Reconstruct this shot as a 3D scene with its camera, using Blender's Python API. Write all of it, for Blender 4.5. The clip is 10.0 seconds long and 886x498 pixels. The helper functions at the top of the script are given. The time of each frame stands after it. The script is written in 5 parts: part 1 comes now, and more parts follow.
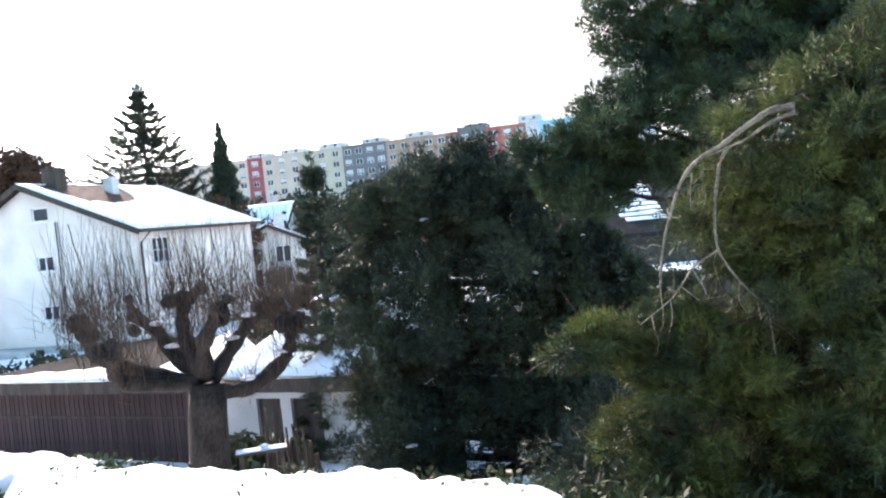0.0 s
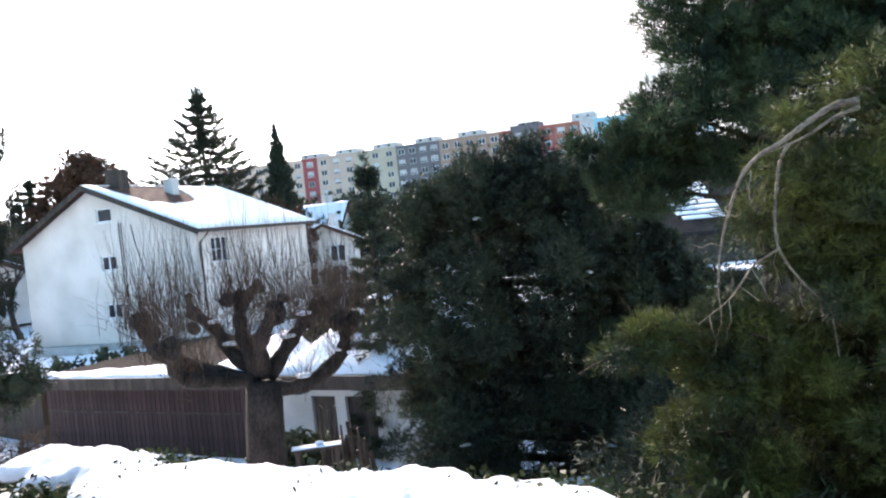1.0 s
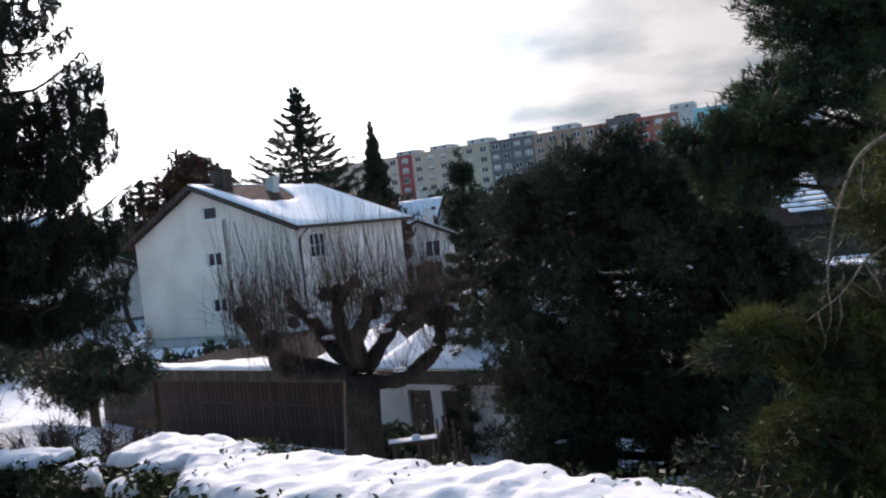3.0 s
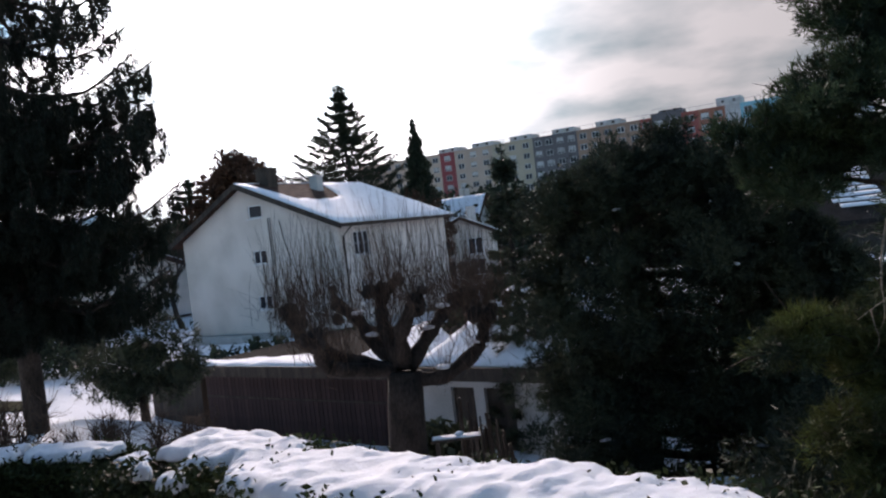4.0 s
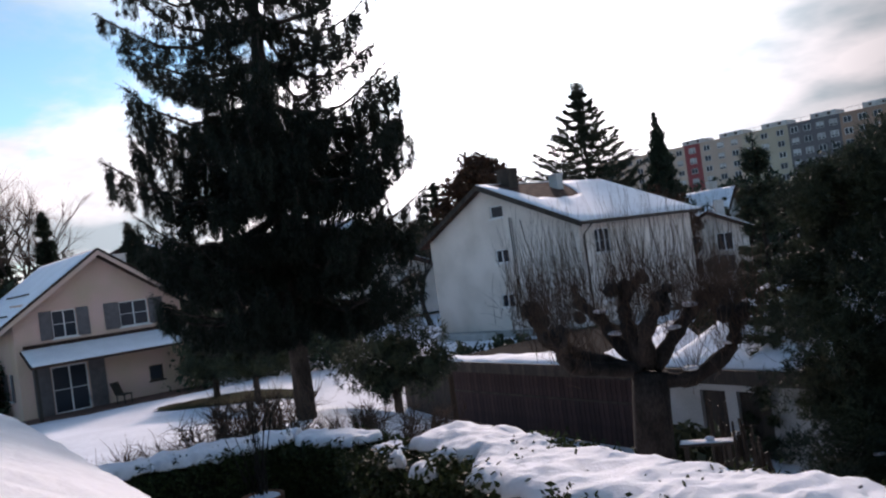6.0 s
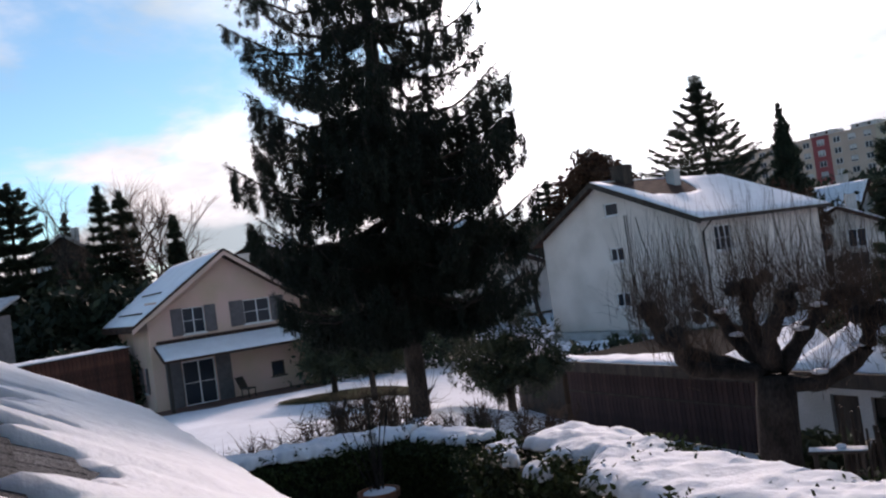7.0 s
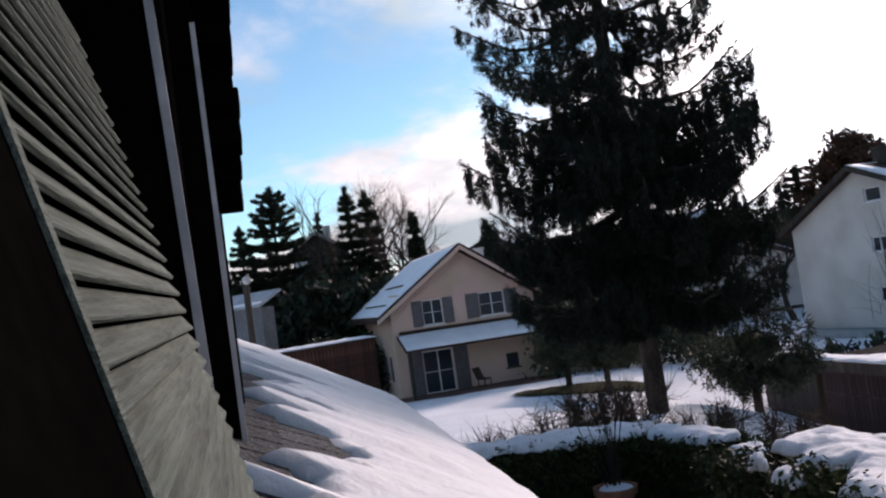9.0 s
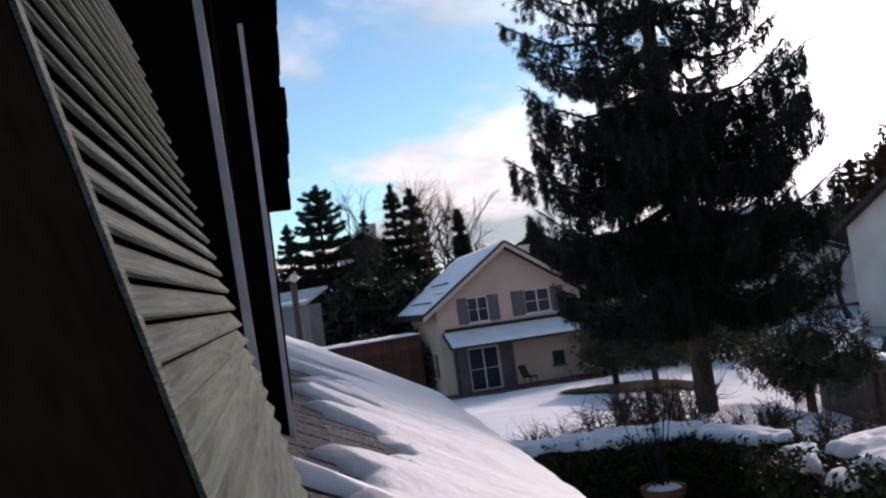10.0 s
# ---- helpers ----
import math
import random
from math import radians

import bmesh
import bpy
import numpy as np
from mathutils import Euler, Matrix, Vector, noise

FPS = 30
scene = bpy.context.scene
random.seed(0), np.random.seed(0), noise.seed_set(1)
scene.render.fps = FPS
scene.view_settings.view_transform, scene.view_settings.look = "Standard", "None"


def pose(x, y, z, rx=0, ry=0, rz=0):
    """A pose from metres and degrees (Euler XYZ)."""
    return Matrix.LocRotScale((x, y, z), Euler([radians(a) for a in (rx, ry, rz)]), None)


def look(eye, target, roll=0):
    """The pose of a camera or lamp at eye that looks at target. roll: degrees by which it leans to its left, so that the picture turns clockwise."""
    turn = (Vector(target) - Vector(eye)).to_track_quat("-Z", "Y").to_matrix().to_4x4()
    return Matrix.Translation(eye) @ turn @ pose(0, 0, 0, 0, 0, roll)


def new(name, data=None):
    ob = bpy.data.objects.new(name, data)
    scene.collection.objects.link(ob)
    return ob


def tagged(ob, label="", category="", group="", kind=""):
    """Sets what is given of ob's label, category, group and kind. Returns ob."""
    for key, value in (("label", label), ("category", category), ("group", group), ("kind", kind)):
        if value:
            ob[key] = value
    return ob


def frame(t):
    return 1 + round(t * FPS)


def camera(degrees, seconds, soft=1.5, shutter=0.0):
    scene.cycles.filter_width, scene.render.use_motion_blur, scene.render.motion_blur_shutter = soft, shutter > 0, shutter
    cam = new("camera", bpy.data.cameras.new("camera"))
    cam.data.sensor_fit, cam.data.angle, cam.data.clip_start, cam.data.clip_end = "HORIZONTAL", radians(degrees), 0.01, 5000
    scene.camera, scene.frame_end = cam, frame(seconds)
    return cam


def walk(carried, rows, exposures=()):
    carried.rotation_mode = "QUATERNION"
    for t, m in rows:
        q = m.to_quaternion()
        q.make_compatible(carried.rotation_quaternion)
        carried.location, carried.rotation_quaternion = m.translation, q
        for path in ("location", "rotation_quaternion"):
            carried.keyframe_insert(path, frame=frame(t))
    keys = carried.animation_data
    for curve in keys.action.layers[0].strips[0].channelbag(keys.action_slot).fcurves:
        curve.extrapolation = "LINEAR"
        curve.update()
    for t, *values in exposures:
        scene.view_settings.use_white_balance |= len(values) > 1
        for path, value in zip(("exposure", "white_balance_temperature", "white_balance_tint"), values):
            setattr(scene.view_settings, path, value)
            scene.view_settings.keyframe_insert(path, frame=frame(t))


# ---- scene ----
# The camera stands in an attic window and turns on the spot.
EYE = 3.4
cam = camera(56.35, 10.0, soft=2.2)
ROWS = [
    (0.0, 87.75, 5.85, -0.12),
    (0.5, 87.85, 5.94, 1.24),
    (1.0, 88.08, 6.03, 3.58),
    (1.5, 88.18, 6.12, 4.93),
    (2.0, 88.23, 6.21, 6.80),
    (2.5, 88.54, 6.39, 9.43),
    (2.7, 88.50, 6.45, 9.88),
    (3.8, 88.55, 6.64, 11.62),
    (4.0, 88.62, 6.76, 13.12),
    (4.5, 89.05, 7.11, 17.81),
    (5.0, 89.60, 7.36, 22.53),
    (5.5, 90.25, 7.58, 25.92),
    (5.7, 90.41, 7.67, 27.57),
    (6.8, 91.37, 7.88, 35.74),
    (7.0, 91.62, 7.92, 37.68),
    (7.5, 92.07, 8.08, 42.15),
    (8.0, 92.62, 8.05, 46.75),
    (8.5, 92.98, 8.04, 50.48),
    (9.0, 93.39, 7.99, 53.84),
    (9.5, 93.62, 8.00, 56.89),
    (10.0, 93.65, 7.93, 57.01),
]
walk(cam, [(t, pose(0, 0, EYE, rx, ry, rz)) for t, rx, ry, rz in ROWS],
     exposures=[(0.0, 2.4, 7400, 28), (1.0, 2.0, 7400, 28), (2.5, 0.95, 7350, 29), (4.0, 0.3, 7300, 32), (5.5, 0.15, 7300, 33), (7.5, 0.05, 7450, 35), (10.0, 0.0, 7450, 35)])

# ---- world and sun ----
SUN_AZ, SUN_EL = -25.5, 24.0
SUN_DIR = Vector((math.sin(radians(SUN_AZ)) * math.cos(radians(SUN_EL)), math.cos(radians(SUN_AZ)) * math.cos(radians(SUN_EL)), math.sin(radians(SUN_EL))))


def make_world():
    world = bpy.data.worlds.new("winter_sky")
    scene.world = world
    world.use_nodes = True
    nt = world.node_tree
    nt.nodes.clear()
    N, L = nt.nodes.new, nt.links.new
    out = N("ShaderNodeOutputWorld")
    bg = N("ShaderNodeBackground")
    sky = N("ShaderNodeTexSky")
    sky.sky_type = "NISHITA"
    sky.sun_disc = False
    sky.sun_elevation, sky.sun_rotation = radians(SUN_EL), radians(SUN_AZ)
    sky.air_density, sky.dust_density, sky.ozone_density = 1.0, 0.1, 2.0
    skys = N("ShaderNodeVectorMath")
    skys.operation = "MULTIPLY"
    skys.inputs[1].default_value = (0.088, 0.148, 0.152)
    L(sky.outputs[0], skys.inputs[0])
    co = N("ShaderNodeTexCoord")
    sep = N("ShaderNodeSeparateXYZ")
    L(co.outputs["Generated"], sep.inputs[0])

    def mth(op, a, b=None, c=None, clamp=False):
        m = N("ShaderNodeMath")
        m.operation, m.use_clamp = op, clamp
        for k, v in enumerate((a, b, c)):
            if v is None:
                continue
            if isinstance(v, (int, float)):
                m.inputs[k].default_value = v
            else:
                L(v, m.inputs[k])
        return m.outputs[0]

    zz = mth("ADD", mth("MAXIMUM", sep.outputs[2], 0.0), 0.22)
    comb = N("ShaderNodeCombineXYZ")
    L(mth("DIVIDE", sep.outputs[0], zz), comb.inputs[0])
    L(mth("DIVIDE", sep.outputs[1], zz), comb.inputs[1])
    noi = N("ShaderNodeTexNoise")
    noi.inputs["Scale"].default_value = 0.95
    noi.inputs["Detail"].default_value = 7.0
    noi.inputs["Roughness"].default_value = 0.55
    noi.inputs["Distortion"].default_value = 0.2
    L(comb.outputs[0], noi.inputs["Vector"])
    # thin cloud veils the sun: the nearer to it the denser and brighter
    dot = N("ShaderNodeVectorMath")
    dot.operation = "DOT_PRODUCT"
    nrm = N("ShaderNodeVectorMath")
    nrm.operation = "NORMALIZE"
    L(co.outputs["Generated"], nrm.inputs[0])
    L(nrm.outputs[0], dot.inputs[0])
    dot.inputs[1].default_value = SUN_DIR
    near = mth("MAXIMUM", dot.outputs["Value"], 0.0)
    veil = mth("POWER", near, 14.0)
    glow = mth("POWER", near, 22.0)
    low = mth("SUBTRACT", 1.0, mth("DIVIDE", sep.outputs[2], 0.26), None, True)
    bank = N("ShaderNodeMapRange")
    bank.interpolation_type = "SMOOTHSTEP"
    bank.inputs["From Min"].default_value, bank.inputs["From Max"].default_value = -0.35, 0.05
    L(sep.outputs[0], bank.inputs[0])
    ahead = mth("MULTIPLY", bank.outputs[0], mth("MULTIPLY", sep.outputs[1], 1.6, None, True))
    dens = mth("ADD", mth("ADD", mth("ADD", noi.outputs[0], mth("MULTIPLY", veil, 0.42)), mth("MULTIPLY", low, 0.19)), mth("MULTIPLY", ahead, 0.22))
    cover = N("ShaderNodeMapRange")
    cover.interpolation_type = "SMOOTHSTEP"
    cover.inputs["From Min"].default_value, cover.inputs["From Max"].default_value = 0.575, 0.70
    L(dens, cover.inputs[0])
    # cloud colour: grey in the thick parts, white at the edges
    noi2 = N("ShaderNodeTexNoise")
    noi2.inputs["Scale"].default_value = 1.6
    noi2.inputs["Detail"].default_value = 5.0
    L(comb.outputs[0], noi2.inputs["Vector"])
    ramp = N("ShaderNodeValToRGB")
    ramp.color_ramp.elements[0].position, ramp.color_ramp.elements[1].position = 0.42, 0.62
    ramp.color_ramp.elements[0].color, ramp.color_ramp.elements[1].color = (0.88, 1.0, 1.04, 1), (0.38, 0.54, 0.60, 1)
    L(noi2.outputs[0], ramp.inputs[0])
    lit = N("ShaderNodeVectorMath")
    lit.operation = "SCALE"
    L(ramp.outputs[0], lit.inputs[0])
    L(mth("MULTIPLY", mth("ADD", 0.95, mth("MULTIPLY", glow, 6.0)), mth("SUBTRACT", 1.0, mth("MULTIPLY", ahead, 0.5))), lit.inputs["Scale"])
    mix = N("ShaderNodeMix")
    mix.data_type = "RGBA"
    L(cover.outputs[0], mix.inputs[0])
    L(skys.outputs[0], mix.inputs[6])
    L(lit.outputs[0], mix.inputs[7])
    L(mix.outputs[2], bg.inputs[0])
    bg.inputs[1].default_value = 1.0
    L(bg.outputs[0], out.inputs[0])


make_world()
sun = new("sun", bpy.data.lights.new("sun", "SUN"))
sun.data.energy, sun.data.angle, sun.data.color = 2.1, radians(5), (1.0, 0.95, 0.88)
sun.matrix_world = look(SUN_DIR * 200, (0, 0, 0))


# ---- materials ----
def mat(name, color, rough=0.8, scale=6.0, vary=0.25, bump=0.3, metal=0.0, fine=8.0, per_object=0.0, island=0.0, stretch=(1, 1, 1), sub=0.0, tint=None, spec=0.3):
    """A surface with variation at two scales and a fine relief; tint: the colour it strays to."""
    m = bpy.data.materials.new(name)
    m.use_nodes = True
    nt = m.node_tree
    N, L = nt.nodes.new, nt.links.new
    b = nt.nodes["Principled BSDF"]
    co = N("ShaderNodeTexCoord")
    mp = N("ShaderNodeMapping")
    mp.inputs["Scale"].default_value = stretch
    L(co.outputs["Object"], mp.inputs[0])
    n1, n2 = N("ShaderNodeTexNoise"), N("ShaderNodeTexNoise")
    for n, s, d in ((n1, scale, 4.0), (n2, scale * fine, 6.0)):
        n.inputs["Scale"].default_value, n.inputs["Detail"].default_value = s, d
        L(mp.outputs[0], n.inputs["Vector"])
    c = Vector(color)
    other = Vector(tint) if tint else c * (1 - vary * 1.6)
    r1 = N("ShaderNodeValToRGB")
    r1.color_ramp.elements[0].position, r1.color_ramp.elements[1].position = 0.35, 0.65
    r1.color_ramp.elements[0].color, r1.color_ramp.elements[1].color = (*other, 1), (*(c * (1 + vary * 0.4)), 1)
    L(n1.outputs[0], r1.inputs[0])
    hsv = N("ShaderNodeHueSaturation")
    L(r1.outputs[0], hsv.inputs["Color"])
    v = N("ShaderNodeMapRange")
    v.inputs["From Min"].default_value, v.inputs["From Max"].default_value = 0.3, 0.7
    v.inputs["To Min"].default_value, v.inputs["To Max"].default_value = 1 - vary, 1 + vary
    L(n2.outputs[0], v.inputs[0])
    val = v.outputs[0]
    for amount, node, socket in ((per_object, "ShaderNodeObjectInfo", "Random"), (island, "ShaderNodeNewGeometry", "Random Per Island")):
        if amount:
            src = N(node)
            k = N("ShaderNodeMapRange")
            k.inputs["To Min"].default_value, k.inputs["To Max"].default_value = 1 - amount, 1 + amount
            L(src.outputs[socket], k.inputs[0])
            mu = N("ShaderNodeMath")
            mu.operation = "MULTIPLY"
            L(val, mu.inputs[0]), L(k.outputs[0], mu.inputs[1])
            val = mu.outputs[0]
    L(val, hsv.inputs["Value"])
    L(hsv.outputs[0], b.inputs["Base Color"])
    b.inputs["Roughness"].default_value, b.inputs["Metallic"].default_value = rough, metal
    b.inputs["Specular IOR Level"].default_value = spec
    if sub:
        b.inputs["Subsurface Weight"].default_value = sub
        b.inputs["Subsurface Radius"].default_value = (0.05, 0.05, 0.06)
        b.inputs["Subsurface Scale"].default_value = 0.3
    if bump:
        bp = N("ShaderNodeBump")
        bp.inputs["Strength"].default_value, bp.inputs["Distance"].default_value = bump, 0.03
        L(n2.outputs[0], bp.inputs["Height"])
        L(bp.outputs[0], b.inputs["Normal"])
    return m


def glass_mat(name, color=(0.03, 0.035, 0.045)):
    m = bpy.data.materials.new(name)
    m.use_nodes = True
    b = m.node_tree.nodes["Principled BSDF"]
    b.inputs["Base Color"].default_value = (*color, 1)
    b.inputs["Roughness"].default_value = 0.1
    b.inputs["Specular IOR Level"].default_value = 0.18
    return m


def leaf_mat(name, color, tint, vary=0.35, scale=0.9):
    m = mat(name, color, rough=0.6, scale=scale, vary=0.22, bump=0.0, fine=5.0, island=vary, tint=tint, spec=0.12)
    nt = m.node_tree
    b = nt.nodes["Principled BSDF"]
    tr = nt.nodes.new("ShaderNodeBsdfTranslucent")
    mixs = nt.nodes.new("ShaderNodeMixShader")
    mixs.inputs[0].default_value = 0.1
    nt.links.new(b.inputs["Base Color"].links[0].from_socket, tr.inputs[0])
    nt.links.new(b.outputs[0], mixs.inputs[1])
    nt.links.new(tr.outputs[0], mixs.inputs[2])
    nt.links.new(mixs.outputs[0], nt.nodes["Material Output"].inputs[0])
    return m


SNOW = mat("snow", (0.87, 0.88, 0.91), rough=0.75, scale=1.3, vary=0.04, bump=0.6, fine=9.0, sub=0.15)
GROUND = mat("snowy_lawn", (0.84, 0.86, 0.9), rough=0.8, scale=0.5, vary=0.06, bump=0.5, fine=14.0)
GRASS = mat("winter_grass", (0.03, 0.036, 0.016), rough=0.95, scale=2.0, vary=0.4, bump=0.8, tint=(0.045, 0.04, 0.02), spec=0.03)
PLASTER_PINK = mat("pale_render", (0.76, 0.67, 0.60), rough=0.9, scale=0.5, vary=0.08, bump=0.25, fine=40.0, tint=(0.63, 0.55, 0.48))
PLASTER_PEACH = mat("peach_render", (0.70, 0.44, 0.37), rough=0.9, scale=0.6, vary=0.08, bump=0.25, fine=40.0, tint=(0.62, 0.43, 0.31))
PLASTER_WHITE = mat("white_render", (0.52, 0.51, 0.49), rough=0.9, scale=0.8, vary=0.1, bump=0.3, fine=30.0, tint=(0.40, 0.39, 0.36))
TILE = mat("brown_roof_tile", (0.085, 0.05, 0.04), rough=0.9, scale=3.0, vary=0.3, bump=0.5, per_object=0.2, spec=0.05)
DARK_WOOD = mat("dark_stained_wood", (0.06, 0.045, 0.035), rough=0.7, scale=4.0, vary=0.3, bump=0.5, stretch=(1, 1, 0.12))
# near black: the deep shade on dormer and shutter is in this colour
SHADE_BLACK_WOOD = mat("shade_black_wood", (0.004, 0.0036, 0.0033), rough=0.95, scale=5.0, vary=0.2, bump=0.1, spec=0.0)
RED_WOOD = mat("red_brown_boards", (0.11, 0.04, 0.026), rough=0.8, scale=3.0, vary=0.3, bump=0.5, per_object=0.2)
SLAT = mat("weathered_green_grey_slat", (0.14, 0.17, 0.142), rough=0.8, scale=9.0, vary=0.26, bump=0.6, fine=9.0, per_object=0.16, tint=(0.085, 0.102, 0.085), spec=0.1, stretch=(0.1, 1.6, 1.6))
METAL = mat("zinc_sheet", (0.42, 0.42, 0.43), rough=0.5, scale=2.0, vary=0.15, bump=0.1, metal=0.3)
SHUTTER_GREY = mat("grey_painted_shutter", (0.14, 0.12, 0.12), rough=0.6, scale=4.0, vary=0.15, bump=0.3)
BITUMEN = mat("black_roofing_felt", (0.018, 0.017, 0.016), rough=0.95, scale=2.0, vary=0.3, bump=0.4, spec=0.02)
FRAME_WHITE = mat("white_window_paint", (0.78, 0.77, 0.75), rough=0.5, scale=4.0, vary=0.06, bump=0.1)
GLASS = glass_mat("dark_glass")
BARK = mat("grey_brown_bark", (0.055, 0.042, 0.034), rough=0.95, scale=5.0, vary=0.4, bump=1.0, stretch=(1, 1, 0.3))
BARK_GREY = mat("grey_pollard_bark", (0.045, 0.035, 0.03), rough=0.95, scale=4.0, vary=0.4, bump=1.0, stretch=(1, 1, 0.4))
BARK_PALE = mat("pale_stripped_branch", (0.27, 0.225, 0.17), rough=0.85, scale=7.0, vary=0.3, bump=0.6)
TWIG = mat("red_brown_twigs", (0.11, 0.07, 0.05), rough=0.9, scale=3.0, vary=0.3, bump=0.0)
PINE = leaf_mat("pine_needles", (0.075, 0.11, 0.05), (0.022, 0.04, 0.026), scale=2.2)
PINE_YELLOW = leaf_mat("yellowish_pine_needles", (0.125, 0.145, 0.042), (0.026, 0.045, 0.03), scale=1.9)
YEW = leaf_mat("dark_conifer_needles", (0.062, 0.075, 0.042), (0.026, 0.035, 0.026), scale=1.7)
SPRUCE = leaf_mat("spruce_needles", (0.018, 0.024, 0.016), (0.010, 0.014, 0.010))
FAR_GREEN = leaf_mat("far_evergreen_leaves", (0.032, 0.042, 0.025), (0.016, 0.024, 0.016))
HEDGE_LEAF = leaf_mat("hedge_leaves", (0.045, 0.06, 0.022), (0.022, 0.03, 0.014))
RUST_LEAF = leaf_mat("rusty_winter_leaves", (0.10, 0.05, 0.03), (0.06, 0.03, 0.02))
TERRACOTTA = mat("terracotta", (0.36, 0.15, 0.085), rough=0.8, scale=6.0, vary=0.2, bump=0.3)
FAR_FRAME = mat("grey_white_window_frame", (0.4, 0.39, 0.37), rough=0.6, scale=1.0, vary=0.15, bump=0.0, per_object=0.3)
CONCRETE = mat("grey_concrete", (0.36, 0.35, 0.33), rough=0.9, scale=1.5, vary=0.15, bump=0.4)


# ---- mesh helpers ----
def polar(az, dist, z=0.0):
    return Vector((dist * math.sin(radians(az)), dist * math.cos(radians(az)), z))


CTRL = ((0, 0, 0), (0, 8, 0), (-8, 7, 0), (6, 8, 0), (-13, 15.2, 0.1), (-33, 25, -1.25), (-25, 22, -0.7), (-20, 13, -0.2), (-8, 21, -2.2),
        (-2, 17, -2.2), (-13, 24, -2.2), (-25, 42, -1.5), (-14, 42, -1.5), (8, 30, -2), (30, 60, 0), (-60, 30, 0), (-40, 90, 1), (0, 110, 3),
        (0, 230, 8), (100, 200, 8), (-100, 150, 5), (-150, 0, 2), (-45, 20, -0.9))


def ground_z(x, y):
    """Height of the gently falling gardens."""
    a = w = 0.0
    for cx, cy, cz in CTRL:
        k = 1.0 / (((x - cx) ** 2 + (y - cy) ** 2) ** 1.5 + 1.0)
        a, w = a + k * cz, w + k
    return a / w


def thing(name, loc=(0, 0, 0), rz=0.0, label="", category="", group="", kind=""):
    ob = new(name)
    ob.empty_display_size = 0.2
    ob.matrix_world = pose(*loc, 0, 0, rz)
    return tagged(ob, label, category, group, kind)


def finish(bm, name, smooth=False):
    me = bpy.data.meshes.new(name)
    bm.normal_update()
    bm.to_mesh(me)
    bm.free()
    if smooth:
        me.polygons.foreach_set("use_smooth", [True] * len(me.polygons))
    return me


def part(name, bm, material, parent=None, label="", smooth=False):
    me = bm if isinstance(bm, bpy.types.Mesh) else finish(bm, name, smooth)
    if not me.materials:
        me.materials.append(material)
    ob = new(name, me)
    if parent:
        ob.parent = parent
    return tagged(ob, label)


def box(bm, lo, hi, m=None, bevel=0.0):
    """A box between two corners, edges rounded by bevel."""
    lo, hi = Vector(lo), Vector(hi)
    c, s = (lo + hi) / 2, hi - lo
    t = Matrix.Translation(c) @ Matrix.Diagonal((*s, 1))
    if m is not None:
        t = m @ t
    r = bmesh.ops.create_cube(bm, size=1.0, matrix=t)
    if bevel:
        edges = list({e for v in r["verts"] for e in v.link_edges})
        bmesh.ops.bevel(bm, geom=edges, offset=bevel, segments=1, affect="EDGES")
    return bm


def boxes(*specs, bevel=0.0):
    bm = bmesh.new()
    for lo, hi in specs:
        box(bm, lo, hi, bevel=bevel)
    return bm


def prism(bm, ring, offset):
    """A solid between a polygon and its copy moved by offset."""
    a = [bm.verts.new(p) for p in ring]
    b = [bm.verts.new(Vector(p) + Vector(offset)) for p in ring]
    n = len(ring)
    bm.faces.new(a[::-1]), bm.faces.new(b)
    for i in range(n):
        bm.faces.new((a[i], a[(i + 1) % n], b[(i + 1) % n], b[i]))
    bmesh.ops.recalc_face_normals(bm, faces=bm.faces)
    return bm


def tube(bm, pts, radii, sides=7):
    """A tapered round limb through points."""
    pts = [Vector(p) for p in pts]
    rings = []
    for i, p in enumerate(pts):
        d = (pts[min(i + 1, len(pts) - 1)] - pts[max(i - 1, 0)]).normalized()
        a = d.orthogonal().normalized()
        if abs(d.z) < 0.9:
            a = d.cross(Vector((0, 0, 1))).normalized()
        b = d.cross(a)
        rings.append([bm.verts.new(p + (a * math.cos(k * math.tau / sides) + b * math.sin(k * math.tau / sides)) * radii[i]) for k in range(sides)])
    for r, s in zip(rings, rings[1:]):
        for k in range(sides):
            bm.faces.new((r[k], r[(k + 1) % sides], s[(k + 1) % sides], s[k]))
    bm.faces.new(rings[0][::-1]), bm.faces.new(rings[-1])
    return bm


def spline(pts, n=5):
    """Points of a smooth curve through the given ones."""
    pts = [Vector(p) for p in pts]
    out = []
    for i in range(len(pts) - 1):
        a, b, c, d = pts[max(i - 1, 0)], pts[i], pts[i + 1], pts[min(i + 2, len(pts) - 1)]
        for k in range(n):
            t = k / n
            out.append(0.5 * ((2 * b) + (c - a) * t + (2 * a - 5 * b + 4 * c - d) * t * t + (3 * b - a - 3 * c + d) * t ** 3))
    return out + [pts[-1]]


def raw_mesh(name, verts, faces):
    me = bpy.data.meshes.new(name)
    v = np.asarray(verts, dtype=np.float32)
    f = np.asarray(faces, dtype=np.int32)
    k = f.shape[1]
    me.vertices.add(len(v)), me.loops.add(f.size), me.polygons.add(len(f))
    me.vertices.foreach_set("co", v.ravel())
    me.loops.foreach_set("vertex_index", f.ravel())
    me.polygons.foreach_set("loop_start", np.arange(0, f.size, k, dtype=np.int32))
    me.update(calc_edges=True)
    return me


def unit(v):
    return v / np.maximum(np.linalg.norm(v, axis=-1, keepdims=True), 1e-9)


